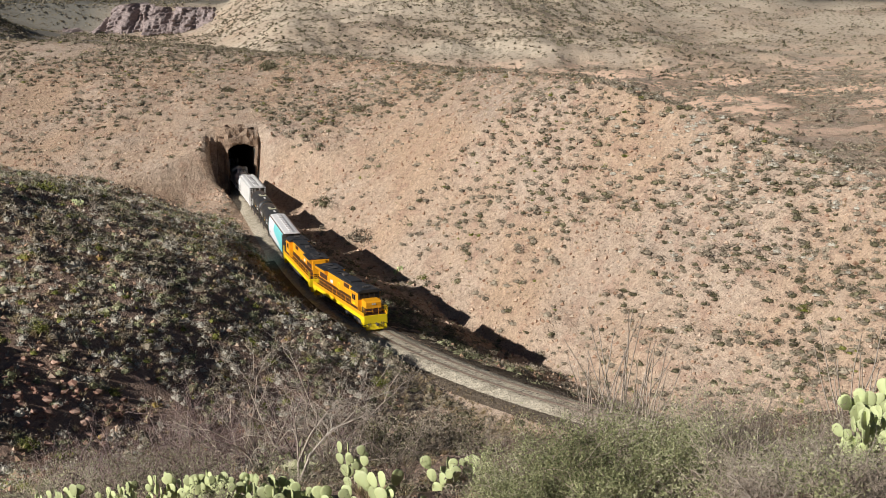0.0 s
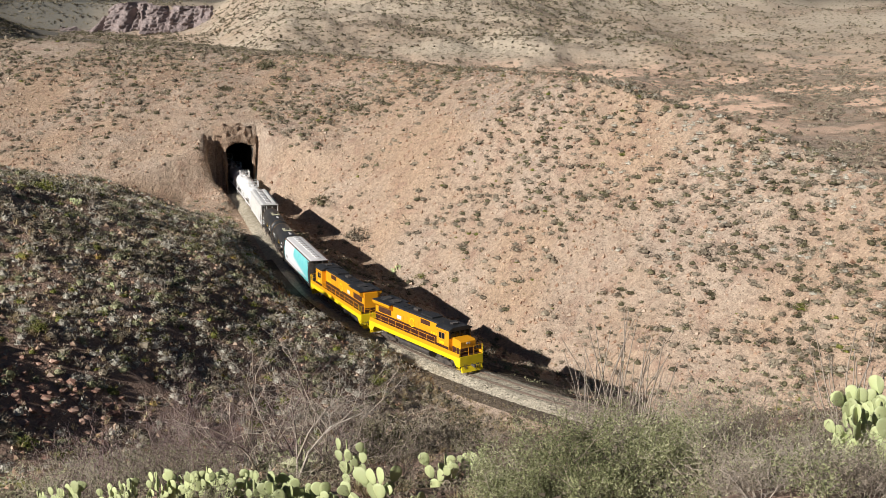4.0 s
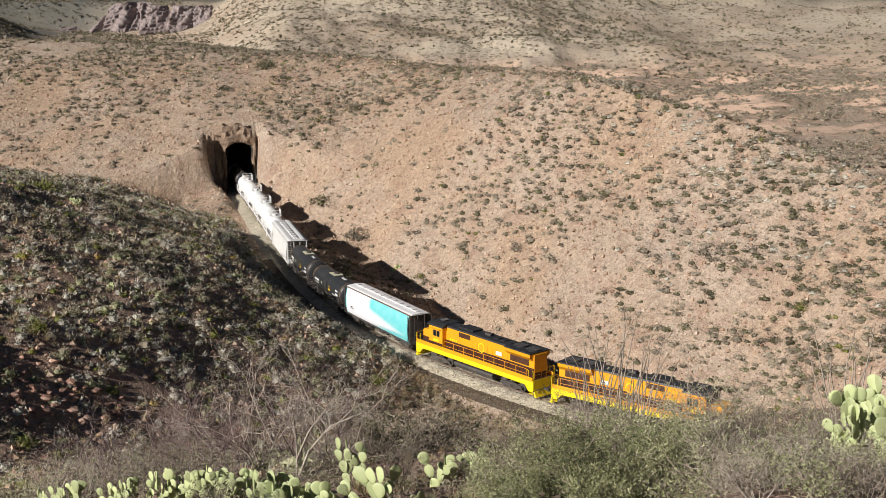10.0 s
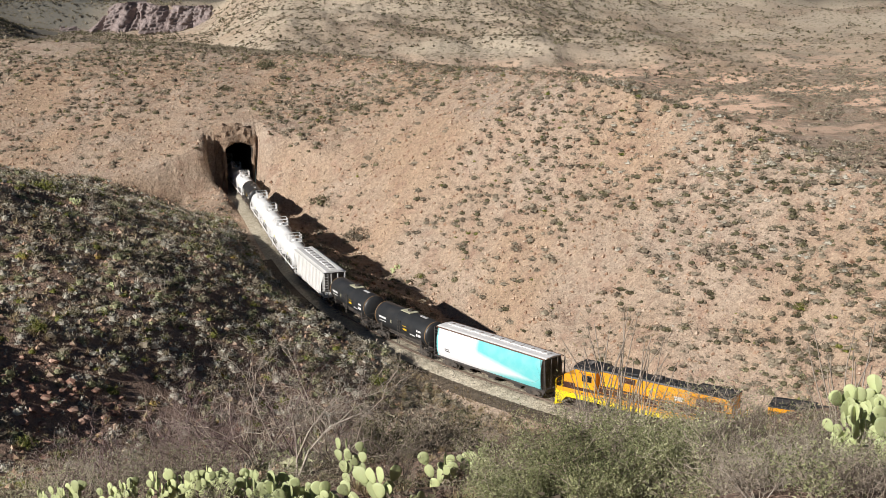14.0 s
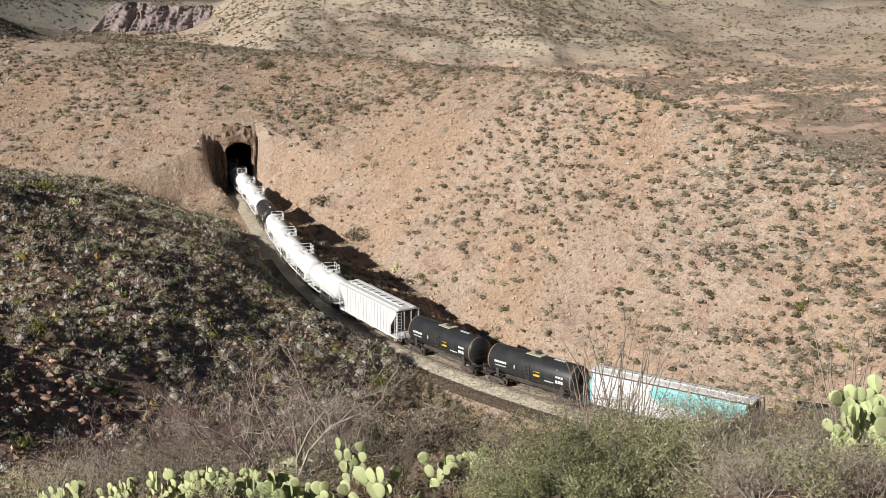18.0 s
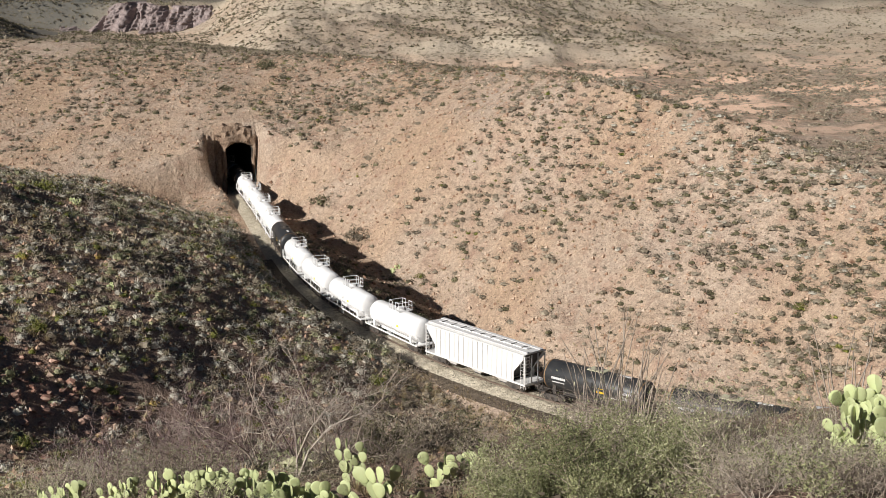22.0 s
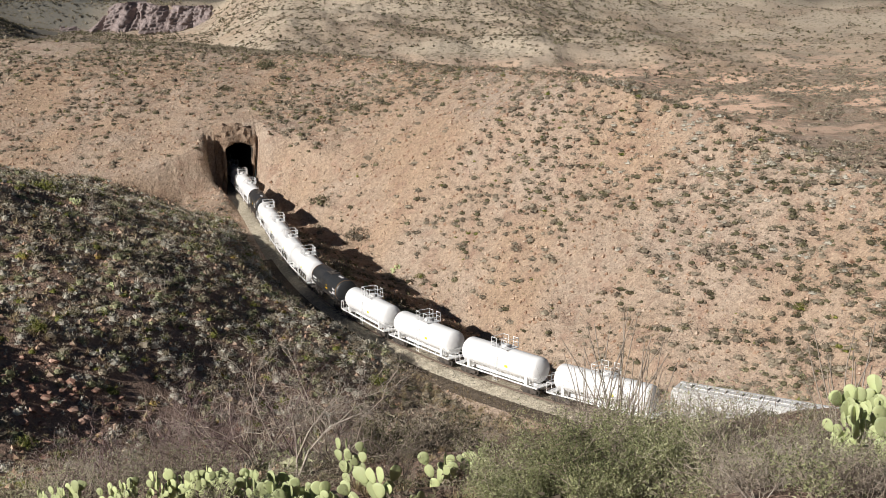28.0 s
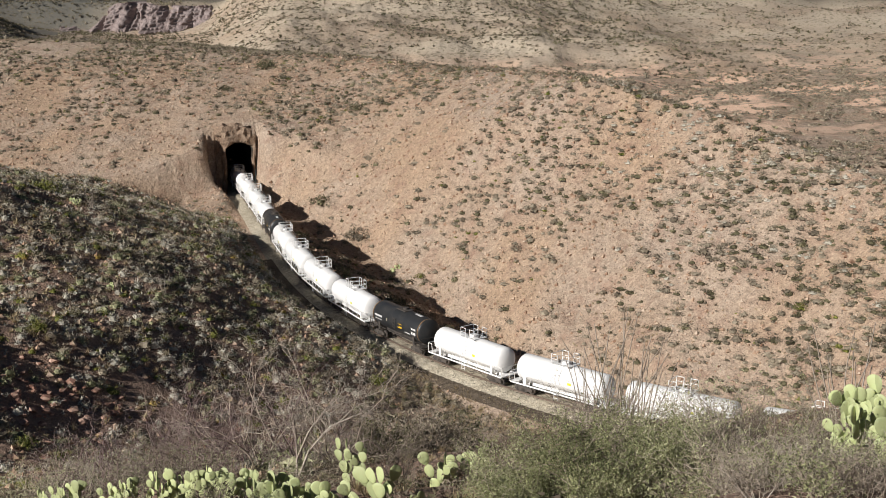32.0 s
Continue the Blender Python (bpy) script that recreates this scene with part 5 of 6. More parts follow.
def hills():
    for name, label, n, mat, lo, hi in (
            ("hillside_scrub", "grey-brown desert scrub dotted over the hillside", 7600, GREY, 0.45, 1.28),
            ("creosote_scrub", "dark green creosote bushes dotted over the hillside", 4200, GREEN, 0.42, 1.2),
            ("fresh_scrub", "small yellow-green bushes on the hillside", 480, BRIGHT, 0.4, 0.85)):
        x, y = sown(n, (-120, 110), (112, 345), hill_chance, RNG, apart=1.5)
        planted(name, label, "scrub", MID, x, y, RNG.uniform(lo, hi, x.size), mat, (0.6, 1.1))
    x, y = sown(2200, (-120, 110), (112, 345), hill_chance, RNG)
    planted("hillside_grass", "tufts of dry bleached grass on the hillside", "grass", TUFT, x, y, RNG.uniform(0.2, 0.5, 2200), STRAW)
    x, y = sown(1800, (20, 110), (112, 260), lambda x, y: sstep(0.45, 0.9, face_t(x, y)) * sstep(22, 42, x) * np.clip(0.6 + 0.8 * fbm(x, y, 9, 3, 93), 0, 1), RNG)
    planted("crest_scrub", "pale silver-grey scrub along the crest", "scrub", MID, x, y, RNG.uniform(0.35, 1.0, x.size), SILVER, (0.6, 1.0))
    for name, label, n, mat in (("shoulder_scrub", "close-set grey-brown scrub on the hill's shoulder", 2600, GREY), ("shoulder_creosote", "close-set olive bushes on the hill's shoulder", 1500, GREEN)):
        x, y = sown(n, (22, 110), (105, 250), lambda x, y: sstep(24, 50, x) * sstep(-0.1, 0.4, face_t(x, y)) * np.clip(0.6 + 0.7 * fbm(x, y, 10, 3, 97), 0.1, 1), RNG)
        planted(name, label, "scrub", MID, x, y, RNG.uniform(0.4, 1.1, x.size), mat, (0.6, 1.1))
    for name, label, n, mat in (("low_brown_scrub", "low brown dead scrub on the hillside", 6500, GREY), ("low_straw_scrub", "low bleached grass clumps on the hillside", 4500, STRAW)):
        x, y = sown(n, (-110, 105), (110, 320), lambda x, y: np.clip(0.5 + 0.6 * fbm(x, y, 7, 3, 91), 0.06, 1) * np.where(face_t(x, y) > -0.3, 1, 0.3), RNG)
        planted(name, label, "scrub", LOW, x, y, RNG.uniform(0.14, 0.5, x.size), mat, (0.6, 1.1))
    x, y = sown(27000, (-110, 100), (108, 290), lambda x, y: np.where(face_t(x, y) > -0.3, 0.9, 0.1), RNG, 4.0)
    planted("hillside_stones", "loose reddish stones on the hillside", "stones", PEBBLES, x, y, 0.08 + 0.42 * RNG.uniform(0, 1, 27000) ** 2.6, STONE, (0.8, 1.1), -0.1)
    x, y = sown(6500, (20, 330), (215, 620), lambda x, y: np.where(face_t(x, y) > 1.05, np.clip(0.5 + 0.9 * fbm(x, y, 30, 3, 67), 0.03, 1), 0.02), RNG)
    planted("wash_scrub", "dense grey-green scrub along the sandy wash", "scrub", WASH, x, y, RNG.uniform(0.5, 2.2, x.size), GREY, (0.6, 1.0))
    for name, label, n, mat in (("far_scrub", "scattered grey-green scrub on the far hills", 30000, GREY),
                                ("far_creosote", "dark bushes on the far hills and along the wash", 24000, GREEN)):
        x, y = sown(n, (-620, 560), (335, 1400), far_chance, RNG)
        planted(name, label, "scrub", FAR, x, y, RNG.uniform(0.45, 1.4, n), mat)


def spur_plants():
    xr, yr = (-98, -4), (28, 228)
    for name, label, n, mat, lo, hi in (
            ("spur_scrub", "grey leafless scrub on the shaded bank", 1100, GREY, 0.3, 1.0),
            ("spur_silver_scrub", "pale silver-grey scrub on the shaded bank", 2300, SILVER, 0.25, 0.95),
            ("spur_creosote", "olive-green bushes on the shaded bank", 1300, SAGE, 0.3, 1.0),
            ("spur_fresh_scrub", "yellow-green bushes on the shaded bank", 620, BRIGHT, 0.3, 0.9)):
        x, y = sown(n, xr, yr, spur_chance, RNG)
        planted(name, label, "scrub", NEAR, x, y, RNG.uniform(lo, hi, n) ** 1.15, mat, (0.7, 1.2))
    for name, label, n, mat, lo, hi in (("spur_low_silver", "low pale grey tufts on the shaded bank", 4500, SILVER, 0.16, 0.55),
                                        ("spur_low_straw", "low straw-coloured clumps on the shaded bank", 3000, STRAW, 0.16, 0.5),
                                        ("spur_yellow_scrub", "yellowed bushes on the shaded bank", 90, YELLOWED, 0.3, 0.7)):
        x, y = sown(n, xr, yr, spur_chance, RNG)
        planted(name, label, "scrub", LOW if n > 100 else NEAR, x, y, RNG.uniform(lo, hi, n), mat, (0.8, 1.3))
    x, y = sown(2600, (-36, -6), (44, 100), lambda x, y: np.where(fbm(x, y, 6, 3, 95) > 0.05, 0.9, 0.05), RNG)
    planted("broken_rock", "broken dark-red rock in the gully bank", "stones", STONES, x, y, 0.08 + 0.5 * RNG.uniform(0, 1, x.size) ** 2.2, RED_STONE, (0.7, 1.1), -0.1)
    x, y = sown(2600, xr, yr, spur_chance, RNG)
    planted("spur_grass", "tufts of dry straw-coloured grass on the bank", "grass", TUFT, x, y, RNG.uniform(0.2, 0.55, 2600), STRAW)
    x, y = sown(9000, xr, yr, spur_chance, RNG, 3.4)
    planted("spur_stones", "loose reddish-brown stones on the bank", "stones", PEBBLES, x, y, 0.06 + 0.36 * RNG.uniform(0, 1, 9000) ** 3, STONE, (0.8, 1.1), -0.1)
    x, y = sown(900, (-8, 32), (84, 124), lambda x, y: 0.6 + 0 * x, RNG, 5.0)
    planted("bank_grass", "dry brown grass on the railway bank", "grass", TUFT, x, y, RNG.uniform(0.2, 0.6, 900), STRAW)
    x, y = sown(1100, (-8, 40), (84, 128), lambda x, y: np.where((line_coords(x, y)[1] < 0) & (line_coords(x, y)[1] > -7.5), 0.9, 0.0), RNG, 3.35)
    planted("verge_grass", "brown dead grass and weeds along the track", "grass", TUFT, x, y, RNG.uniform(0.12, 0.42, x.size), STRAW)
    x, y = sown(260, (-30, 40), (84, 190), lambda x, y: np.where((line_coords(x, y)[1] > 5) & (line_coords(x, y)[1] < 14), 0.9, 0.0), RNG, 3.35)
    planted("ditch_scrub", "grey-green scrub in the ditch beyond the track", "scrub", NEAR, x, y, RNG.uniform(0.35, 1.1, x.size), SAGE, (0.7, 1.2))
    x, y = sown(190, (-10, 26), (78, 135), lambda x, y: 0.6 + 0 * x, RNG, 5.6)
    planted("bank_scrub", "grey scrub beside the railway bank", "scrub", NEAR, x, y, RNG.uniform(0.35, 0.9, 190), GREY, (0.7, 1.2))


def slope_plants():
    for name, label, n, var, mat, lo, hi in (
            ("slope_scrub", "low grey scrub on the near slope", 260, FINE, GREY, 0.2, 0.55),
            ("slope_green_scrub", "low olive scrub on the near slope", 150, FINE, GREEN, 0.2, 0.5),
            ("slope_grass", "dry straw-coloured grass on the near slope", 700, FINE_TUFT, STRAW, 0.12, 0.3)):
        x, y = sown(n, (-14, 16), (13, 62), lambda x, y: np.clip(0.6 + 0.5 * fbm(x, y, 4, 3, 69), 0.1, 1) * sstep(80, 10, y), RNG)
        planted(name, label, "grass" if var is FINE_TUFT else "scrub", var, x, y, RNG.uniform(lo, hi, n), mat)
    x, y = sown(1500, (-12, 14), (13, 50), lambda x, y: 0.6 + 0 * x, RNG)
    planted("slope_stones", "loose stones on the near slope", "stones", STONES, x, y, 0.03 + 0.16 * RNG.uniform(0, 1, 1500) ** 3, STONE, (0.8, 1.1), -0.1)


hills()
spur_plants()
slope_plants()


# ---- single plants before the camera ----
def limbs(rng, height, stems, depth, lean=0.5, r0=0.03, curl=0.25, fork=3, up=0.25):
    """Branching stems as lists of ends and thicknesses."""
    segs, tips = [], []

    def grow(p, d, length, r, level):
        steps = 3 if level < depth else 2
        for _ in range(steps):
            d = d + rng.normal(size=3) * curl + np.array([0, 0, up * 0.3])
            d = d / np.linalg.norm(d)
            q = p + d * length / steps
            segs.append((p, q, r, r * 0.86))
            p, r = q, r * 0.86
            if level < depth:
                for _ in range(rng.integers(1, fork)):
                    nd = d + rng.normal(size=3) * 0.75
                    grow(p, nd / np.linalg.norm(nd), length * rng.uniform(0.4, 0.7), r * 0.68, level + 1)
        tips.append(p)

    for _ in range(stems):
        a = rng.uniform(0, 6.283)
        d = np.array([math.cos(a) * lean, math.sin(a) * lean, 1.0]) * rng.uniform(0.8, 1.1)
        grow(np.array([math.cos(a), math.sin(a), 0]) * 0.08, d / np.linalg.norm(d), height * rng.uniform(0.5, 0.75), r0 * rng.uniform(0.7, 1.1), 0)
    return segs, np.array(tips)


def limb_mesh(segs):
    p = np.array([s[0] for s in segs])
    q = np.array([s[1] for s in segs])
    r = np.array([[s[2], s[3]] for s in segs])
    d = q - p
    d /= np.linalg.norm(d, axis=1, keepdims=True)
    x = np.cross(d, np.where(np.abs(d[:, 2:3]) < 0.9, [[0, 0, 1.0]], [[1.0, 0, 0]]))
    x /= np.linalg.norm(x, axis=1, keepdims=True)
    y = np.cross(d, x)
    rings = []
    for c, rr in ((p, r[:, :1]), (q + d * 0.01, r[:, 1:])):
        for k in range(3):
            a = 2 * math.pi * k / 3
            rings.append(c + (x * math.cos(a) + y * math.sin(a)) * rr)
    co = np.stack(rings, 1).reshape(-1, 3)
    base = np.arange(len(segs))[:, None, None] * 6
    f = np.array([(0, 1, 4, 3), (1, 2, 5, 4), (2, 0, 3, 5)])[None]
    return co, (base + f).reshape(-1, 4)


def shrub(x, y, height, label, seed, stems=9, depth=2, lean=0.55, wood=TWIG, leaves=0, leaf=0.05, leaf_mat=GREEN, name="shrub", r0=0.02, curl=0.25, up=0.25, fork=3, sink=0.05):
    rng = np.random.default_rng(seed)
    root = thing(name, label, "shrub")
    root.location = (x, y, land_at(x, y) - sink)
    segs, tips = [], []
    for _ in range(stems):
        one, ends = limbs(rng, height, 1, depth, lean, r0, curl, fork, up)
        co, f = limb_mesh(one)
        raw_mesh("stem", co, f, wood).parent = root
        segs += one
        tips.append(ends)
    tips = np.concatenate(tips)
    if leaves:
        mids = np.array([(s[0] + s[1]) / 2 for s in segs if s[2] < r0 * 0.6])
        pts = np.concatenate([np.repeat(tips, 2, 0), mids])
        c = pts[rng.integers(0, len(pts), leaves)] + rng.normal(size=(leaves, 3)) * 0.06
        d1 = rng.normal(size=(leaves, 3))
        d1 /= np.linalg.norm(d1, axis=1, keepdims=True)
        d2 = np.cross(d1, rng.normal(size=(leaves, 3)))
        d2 /= np.linalg.norm(d2, axis=1, keepdims=True)
        s = leaf * rng.uniform(0.6, 1.4, (leaves, 1))
        tri = np.stack([c - d1 * s - d2 * s * 0.4, c - d1 * s + d2 * s * 0.4, c + d1 * s], 1).reshape(-1, 3)
        lv = raw_mesh("foliage", tri, np.arange(len(tri)).reshape(-1, 3), leaf_mat)
        lv.parent = root
        lv["kind"] = "stuff"
    return root


def ocotillo(x, y, height, seed, n=11, label="tall leafless ocotillo with slender grey wands"):
    rng = np.random.default_rng(seed)
    root = thing("ocotillo", label, "ocotillo", "ocotillos")
    root.location = (x, y, land_at(x, y) - 0.05)
    for _ in range(n):
        a, lean = rng.uniform(0, 6.283), rng.uniform(0.06, 0.34)
        p, d = np.array([math.cos(a), math.sin(a), 0]) * 0.07, np.array([math.cos(a) * lean, math.sin(a) * lean, 1.0])
        h, r, segs = height * rng.uniform(0.6, 1.0), 0.027, []
        for k in range(9):
            d = d + rng.normal(size=3) * 0.05
            q = p + d / np.linalg.norm(d) * h / 9
            segs.append((q, r))
            p, r = q, r * 0.9
        ring = np.array([(math.cos(b), math.sin(b), 0) for b in (0, 2.09, 4.19)])
        co = np.concatenate([c + ring * t for c, t in segs])
        i = (np.arange(8)[:, None] * 3 + np.arange(3)).ravel()
        k = np.tile([1, 1, -2], 8)
        f = np.stack([i, i + k, i + k + 3, i + 3], -1)
        w = raw_mesh("wand", co, f, PALE_TWIG if rng.uniform() < 0.5 else TWIG)
        w.parent = root
    return root


def pad_mesh(seed):
    """One fleshy prickly-pear pad, broad towards its top, standing on its joint."""
    rng = np.random.default_rng(seed)
    bm = bmesh.new()
    bmesh.ops.create_uvsphere(bm, u_segments=12, v_segments=8, radius=0.5)
    for v in bm.verts:
        h = v.co.z + 0.5
        w = 0.62 + 0.42 * h
        v.co = Vector((v.co.x * w * 0.92, v.co.y * 0.17 * (1.15 - 0.3 * h), h))
        v.co.x += 0.03 * math.sin(h * 4 + seed)
        v.co.y += 0.05 * math.sin(v.co.x * 4 + seed) * h
    return mesh_of("pad", bm, PADS, True)


PADS = plain("cactus_pad_skin", (0.46, 0.52, 0.255), 0.5, dirt=0.45, dirt_color=(0.46, 0.42, 0.20), scale=3.0, vary=0.55, bump=0.3)
PAD_KINDS = [pad_mesh(k) for k in range(4)]


def prickly_pear(x, y, seed, base=4, tiers=3, size=0.27, spread_=0.45, label="clump of pale green prickly pear pads"):
    rng = np.random.default_rng(seed)
    root = thing("prickly_pear", label, "cactus", "prickly pears")
    z = land_at(x, y)
    root.location = (x, y, z)

    def grow(p, tilt, turn, s, level):
        m = Matrix.Translation(p) @ Matrix.Rotation(turn, 4, "Z") @ Matrix.Rotation(tilt, 4, "Y") @ Matrix.Diagonal((s, s, s, 1))
        o = new("pad", PAD_KINDS[int(rng.integers(0, 4))])
        o.parent, o.matrix_basis = root, m
        if level < tiers:
            for _ in range(int(rng.integers(1, 3 if level else 4))):
                a = rng.uniform(-0.9, 0.9)
                q = m @ Vector((math.sin(a) * 0.44, 0.0, 0.62 + 0.36 * math.cos(a)))
                grow(q, tilt * 0.5 + a * 0.7, turn + rng.uniform(-0.6, 0.6), s * rng.uniform(0.82, 1.05), level + 1)

    for _ in range(base):
        px, py = rng.uniform(-spread_, spread_), rng.uniform(-spread_, spread_) * 0.7
        dz = land_at(x + px, y + py) - z
        grow(Vector((px, py, dz - 0.03)), rng.uniform(-0.35, 0.35), rng.uniform(-1.2, 0.4), size * rng.uniform(0.85, 1.15), 0)
    return root


def foreground():
    big = "dense olive-green creosote bush on the slope"
    for k, (x, y, h, st, n) in enumerate(((1.15, 15.6, 1.1, 15, 2600), (2.0, 15.0, 1.3, 18, 3600), (2.9, 15.8, 1.2, 16, 2600), (1.55, 16.8, 1.35, 14, 2000))):
        shrub(x, y, h, big, 100 + k, st, 2, 0.85, TWIG, n * 6, 0.0185, FORE_LEAF, "creosote_bush", 0.011)
    bare = "leafless grey-brown shrub with tangled twigs"
    for k, (x, y, h, st) in enumerate(((3.9, 16.5, 1.5, 12), (4.7, 18.5, 1.9, 12), (5.4, 20.5, 2.0, 11), (3.4, 19.5, 1.9, 12), (0.9, 24.4, 1.2, 10),
                                       (2.2, 19.5, 1.9, 11), (6.6, 21.0, 1.9, 10), (-0.9, 22.0, 1.3, 9), (1.2, 22.5, 1.7, 10), (3.3, 17.4, 1.5, 13), (4.2, 20.5, 2.0, 13), (4.3, 17.2, 1.5, 13), (6.0, 19.0, 1.8, 12), (6.9, 18.6, 1.5, 12), (2.7, 17.6, 1.6, 12), (1.0, 18.5, 1.6, 12), (5.6, 23.0, 2.2, 12), (3.0, 22.5, 2.1, 12), (3.5, 14.3, 1.2, 12), (4.3, 13.6, 0.8, 12), (4.9, 14.2, 0.8, 12), (3.8, 13.2, 0.8, 12))):
        low = 0.78 if x > 3.8 and y > 16.8 else 1.0
        shrub(x, y, h * low, bare, 130 + k, st + 2, 3 if k % 4 == 1 else 2, 0.6, BACKLIT_TWIG if k % 3 else TWIG, 1500 if k % 2 == 0 else 400, 0.019, FORE_LEAF if k % 3 == 0 else SAGE if k % 4 else GREY, "bare_shrub", 0.012)
    for k, (x, y, h, st) in enumerate(((-7.2, 33.0, 2.9, 12), (-9.3, 36.0, 3.0, 12), (-5.8, 35.5, 2.5, 10), (-11.0, 33.5, 2.2, 10), (-4.3, 40.0, 2.6, 9), (-8.3, 30.0, 2.2, 11), (-6.2, 29.0, 2.0, 10), (-9.8, 31.0, 2.0, 10))):
        shrub(x, y, h, "leafless purplish-brown mesquite thicket", 160 + k, st, 3, 0.7, MAUVE_TWIG, 0, name="mesquite", r0=0.036, curl=0.34)
    shrub(-3.85, 30.0, 3.8, "dead tree with a pale bare trunk and spreading twigs", 181, 2, 4, 0.3, PALE_TWIG, name="dead_tree", r0=0.046, curl=0.26)
    for k, (x, y, h) in enumerate(((-5.3, 33.0, 4.0), (-4.4, 35.0, 4.2), (-3.2, 34.0, 3.6), (-6.6, 34.5, 3.4))):
        shrub(x, y, h, "tall leafless mesquite with a spreading tangle of twigs", 240 + k, 5, 3, 0.75, MAUVE_TWIG if k % 2 else TWIG, name="mesquite", r0=0.036, curl=0.32)
    shrub(-1.6, 26.0, 2.0, bare, 185, 5, 3, 0.5, TWIG, name="bare_shrub", r0=0.016)
    for k, (x, y, h) in enumerate(((-7.2, 21.2, 1.1), (-5.6, 21.6, 1.0), (-7.9, 22.0, 1.3), (-4.6, 21.8, 1.2), (-3.7, 17.6, 0.75), (-2.5, 17.4, 0.7), (-5.2, 17.9, 0.8), (-6.3, 18.2, 0.9), (-1.5, 17.6, 0.6), (-6.1, 17.0, 0.85), (-5.1, 16.7, 0.75), (-4.3, 17.0, 0.8), (-3.2, 16.7, 0.75), (-2.1, 16.9, 0.7), (-6.9, 17.6, 1.0), (-7.4, 18.8, 1.1), (-7.0, 23.5, 1.4), (-5.6, 23.0, 1.4), (-3.0, 22.5, 1.2))):
        shrub(x, y, h, "grey-green twiggy bush on the slope", 190 + k, 9 if y < 19 else 13, 2, 0.7, BACKLIT_TWIG if k % 2 else TWIG, 700 if y < 19 else 1300, 0.02, SAGE, "twiggy_bush", 0.009)
    mid = "olive-green bush low on the slope"
    for k, (x, y, h) in enumerate(((-1.7, 38.0, 1.7), (-0.6, 40.0, 1.8), (-2.9, 44.0, 2.5), (-1.0, 48.0, 2.6), (0.8, 46.0, 2.0))):
        shrub(x, y, h, mid, 210 + k, 14, 2, 0.7, TWIG, 1500, 0.075, GREEN if k % 2 == 0 else GREY, "bush", 0.022)
    ocotillo(4.35, 29.0, 3.9, 301, 15)
    ocotillo(3.95, 31.0, 3.7, 302, 9)
    ocotillo(4.75, 28.2, 3.2, 306, 8)
    ocotillo(8.7, 25.0, 3.4, 303, 14)
    for k, (x, y, h) in enumerate(((5.0, 13.4, 0.75), (4.7, 12.3, 0.55), (4.4, 13.0, 0.7), (3.9, 12.2, 0.55), (5.2, 14.6, 0.9), (3.2, 12.6, 0.6), (3.5, 11.6, 0.6), (4.3, 11.6, 0.6), (2.6, 12.3, 0.5), (3.1, 11.2, 0.5), (3.7, 11.1, 0.5), (4.2, 11.2, 0.5), (4.8, 11.6, 0.6), (3.9, 11.5, 0.55))):
        shrub(x, y, h, "low leafless shrub with dense grey twigs", 320 + k, 11, 2, 0.9, TWIG if k % 3 else PALE_TWIG, 300 if k % 2 else 1100, 0.019, GREY if k % 2 else FORE_LEAF, "bare_shrub", 0.009)
    ocotillo(-44.0, 150.0, 3.2, 304, 12)
    ocotillo(-28.0, 118.0, 2.8, 305, 9)
    for k, (x, y, base, tiers, size, sp) in enumerate((
            (5.1, 14.1, 4, 3, 0.25, 0.28), (5.6, 14.1, 5, 4, 0.25, 0.3), (5.75, 14.8, 3, 4, 0.27, 0.3), (5.35, 13.8, 4, 2, 0.25, 0.35),
            (-1.15, 18.6, 4, 2, 0.29, 0.3), (-0.5, 18.4, 1, 1, 0.22, 0.1), (0.0, 22.0, 3, 2, 0.24, 0.25), (0.55, 22.4, 3, 3, 0.23, 0.25),
            (-2.0, 18.8, 4, 2, 0.215, 0.45), (-2.7, 19.2, 5, 2, 0.215, 0.5), (-3.4, 19.0, 5, 2, 0.205, 0.5), (-4.2, 19.4, 5, 2, 0.205, 0.5),
            (-5.0, 19.2, 6, 2, 0.20, 0.5), (-5.8, 19.5, 6, 2, 0.20, 0.5), (-6.6, 19.7, 5, 2, 0.20, 0.5), (-2.4, 18.4, 5, 2, 0.225, 0.45), (-3.1, 18.6, 5, 2, 0.215, 0.45), (-4.0, 18.8, 5, 2, 0.205, 0.5), (-1.7, 21.5, 3, 3, 0.24, 0.35),
            (-32.0, 115.0, 8, 1, 0.3, 0.6), (-46.0, 150.0, 9, 1, 0.36, 0.7))):
        prickly_pear(x, y, 400 + k, base, tiers, size, sp)


foreground()


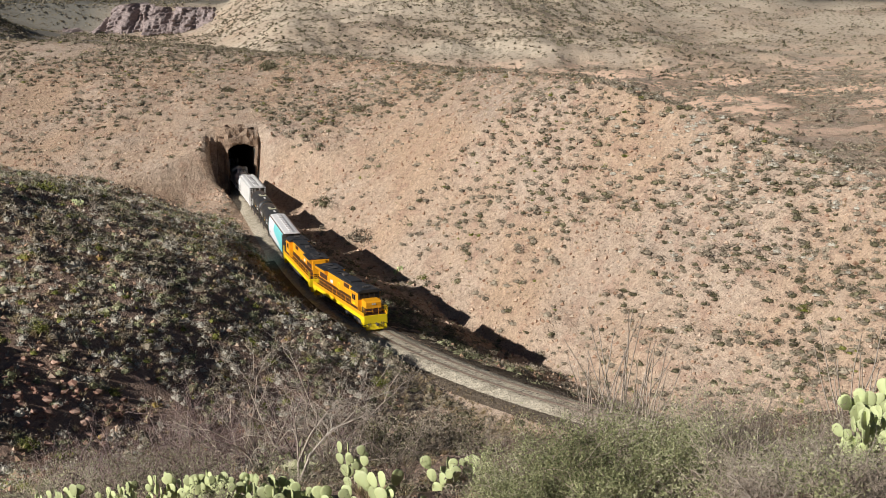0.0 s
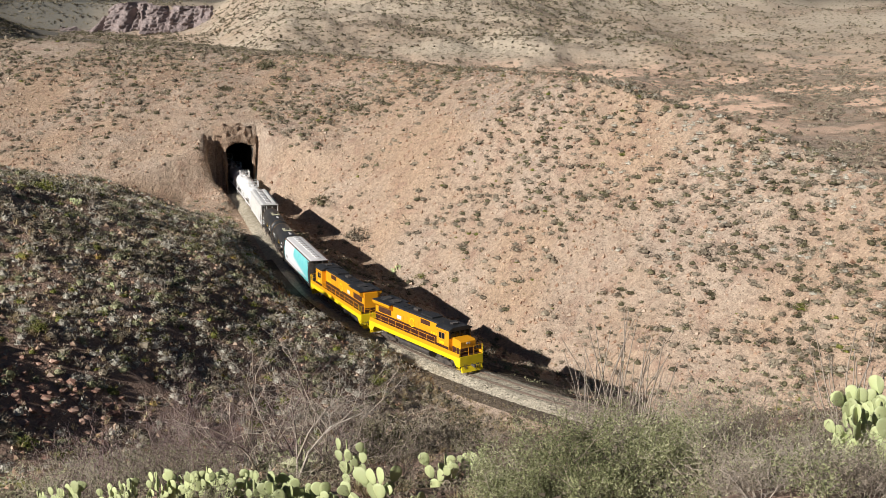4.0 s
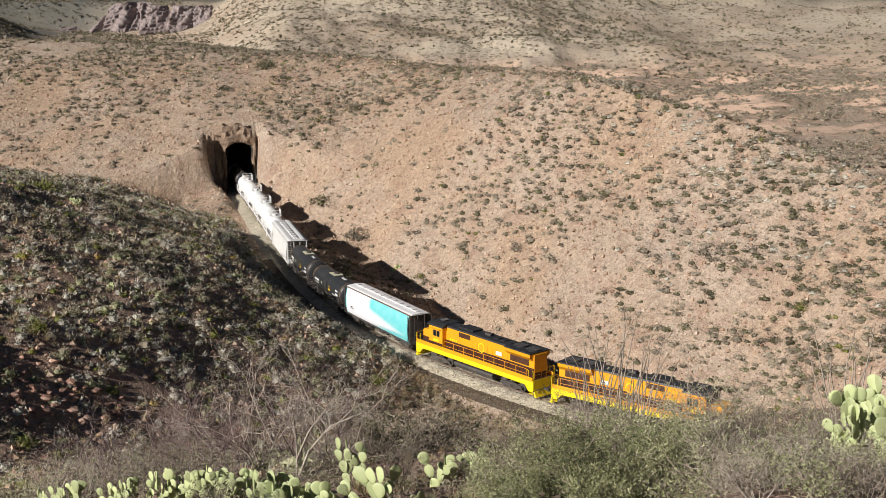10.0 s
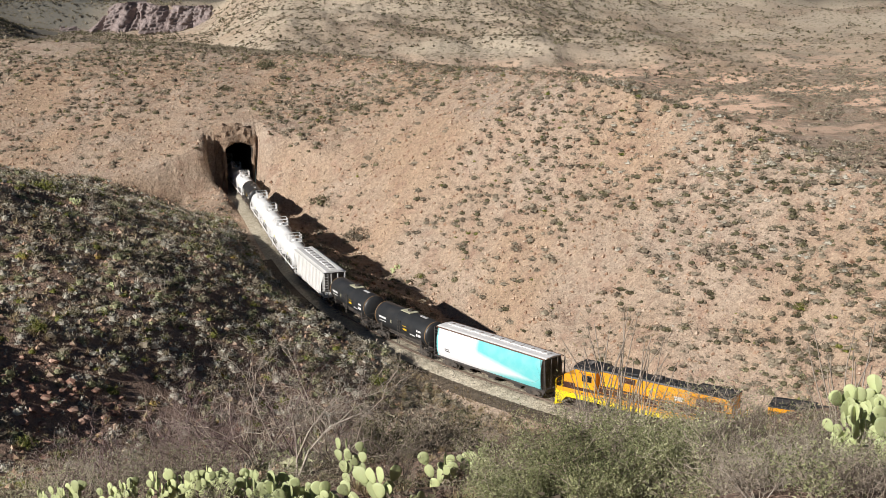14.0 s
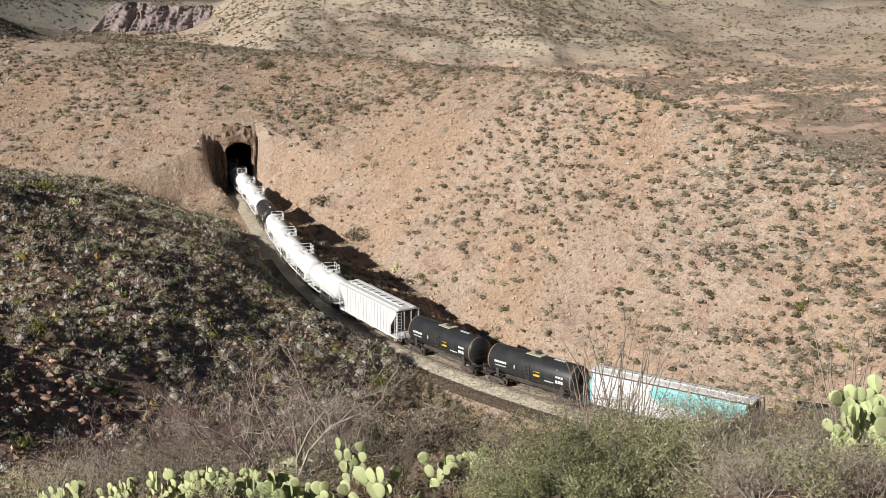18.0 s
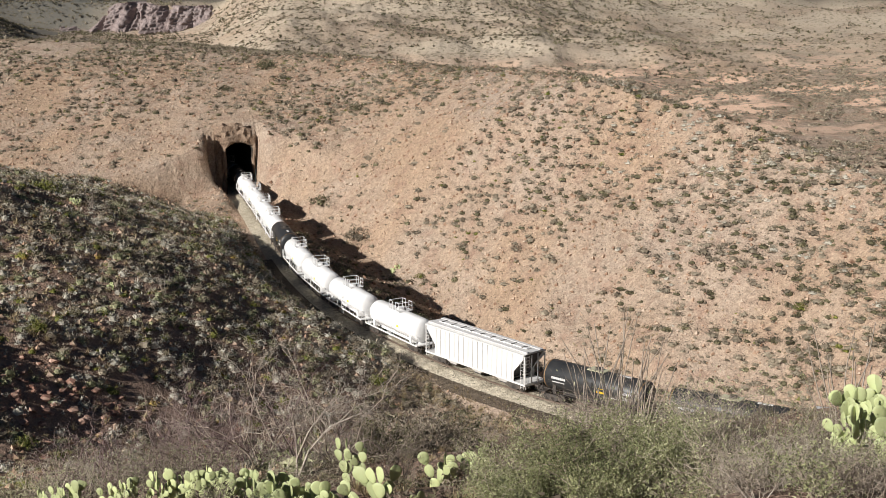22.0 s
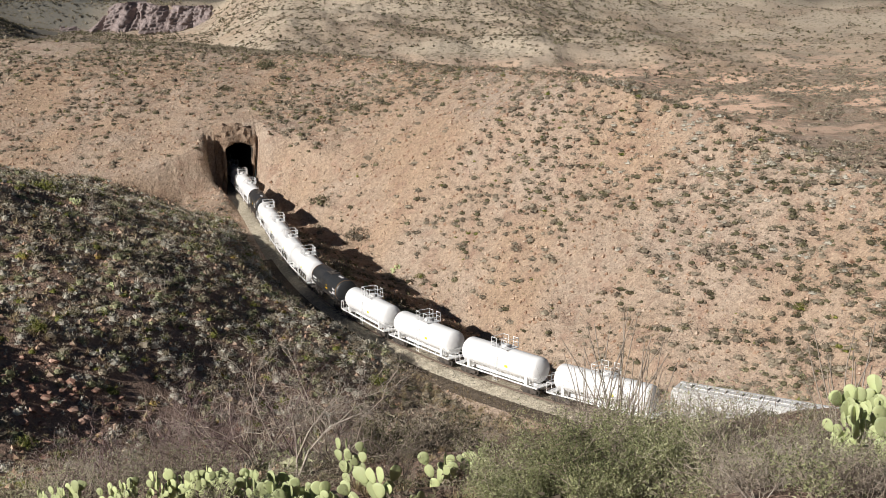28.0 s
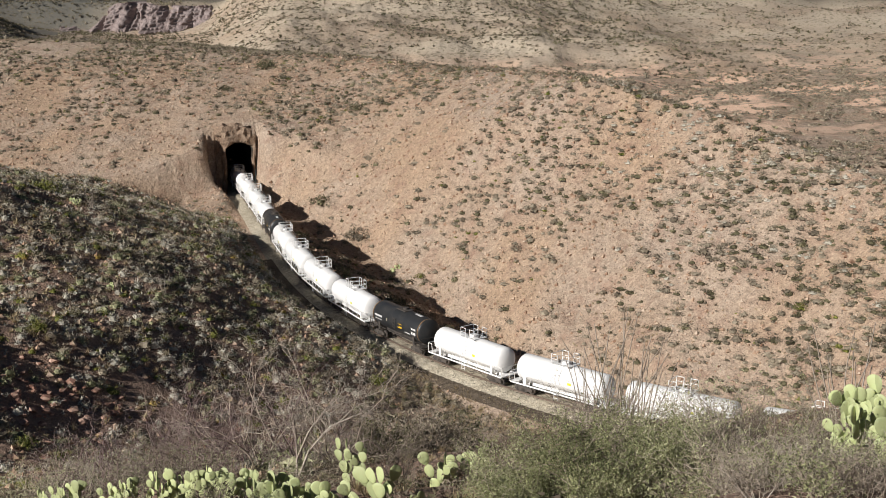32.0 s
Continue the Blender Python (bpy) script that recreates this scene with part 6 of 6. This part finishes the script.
def standing_bushes():
    """The larger bushes that stand out singly: place, radius and leaf."""
    kinds = {}
    for key, mat in (("e", GREEN), ("g", GREY), ("b", BRIGHT)):
        kinds[key] = []
        for v in range(3):
            t = np.concatenate([mound_bush(4, 0.1, RNG, 0.78)[:21] * 0.8, dome_bush(420, 0.11, RNG, 0.78)])
            o = raw_mesh("bush", t.reshape(-1, 3), np.arange(len(t) * 3).reshape(-1, 3), mat)
            kinds[key].append(o.data)
            bpy.data.objects.remove(o)
    says = {"e": "dark olive-green desert bush on the stony slope", "g": "grey leafless desert bush on the stony slope",
            "b": "bright yellow-green desert bush on the stony slope"}
    for x, y, r, key in (
            (-22.7, 225.6, 2.6, "e"), (-14.9, 211.2, 2.9, "g"), (-17.0, 176.8, 2.7, "g"), (-3.6, 194.0, 1.1, "b"), (10.4, 148.4, 0.8, "b"),
            (28.1, 139.6, 0.7, "b"), (32.7, 134.8, 0.8, "e"), (36.4, 134.4, 0.85, "b"), (39.8, 137.2, 0.65, "b"), (44.8, 146.8, 1.1, "b"),
            (46.7, 128.8, 0.8, "b"), (19.4, 133.6, 0.8, "e"), (25.6, 132.8, 0.95, "e"), (35.0, 129.6, 1.3, "g"), (37.6, 125.2, 1.7, "g"),
            (27.8, 123.2, 1.3, "g"), (-34.0, 97.6, 1.1, "b"), (-16.4, 98.4, 1.0, "b"), (-51.8, 155.6, 1.9, "b"), (-29.9, 142.0, 1.1, "e"),
            (-33.2, 105.6, 0.9, "e"), (-6.9, 119.6, 1.1, "b"), (-29.2, 80.0, 0.9, "b"), (-28.8, 104.8, 0.8, "g"), (3.3, 193.6, 1.5, "g"),
            (11.3, 184.0, 1.1, "g"), (-17.8, 249.6, 1.6, "e"), (-47.6, 266.4, 1.7, "e"), (-40.5, 279.6, 2.2, "e"), (0.5, 167.2, 1.2, "e"),
            (5.7, 155.2, 1.3, "g"), (-7.0, 173.2, 1.7, "e")):
        o = new("desert_bush", kinds[key][int(RNG.integers(0, 3))])
        o.matrix_basis = Matrix.Translation((x, y, land_at(x, y) - 0.06 * r)) @ Matrix.Rotation(RNG.uniform(0, 6.28), 4, "Z") @ Matrix.Diagonal((r, r, r * RNG.uniform(0.75, 1.0), 1))
        tagged(o, says[key], "bush", "bushes on the slopes")


standing_bushes()
prickly_pear(-7.9, 198.4, 460, 6, 1, 0.4, 0.7, "large prickly pear on the bare hillside")

# ---- motion ----
TRAVEL_T = [0, 6, 13, 19, 24, 28, 32]
TRAVEL_S = [-31.0, 0.0, 37.4, 69.9, 97.0, 118.5, 140.0]


def car_pose(s, half):
    """A car stands on the line with its two trucks; a negative spacing turns it about."""
    a, b = on_line(s - half), on_line(s + half)
    v = b - a
    return Matrix.Translation((a + b) / 2) @ Matrix.Rotation(math.atan2(v.y, v.x), 4, "Z")


def motions():
    for car, s0, half in TRAIN:
        walk(car, [(t, car_pose(s0 + float(np.interp(t, TRAVEL_T, TRAVEL_S)), half)) for t in np.arange(0, 32.01, 0.5)])


motions()
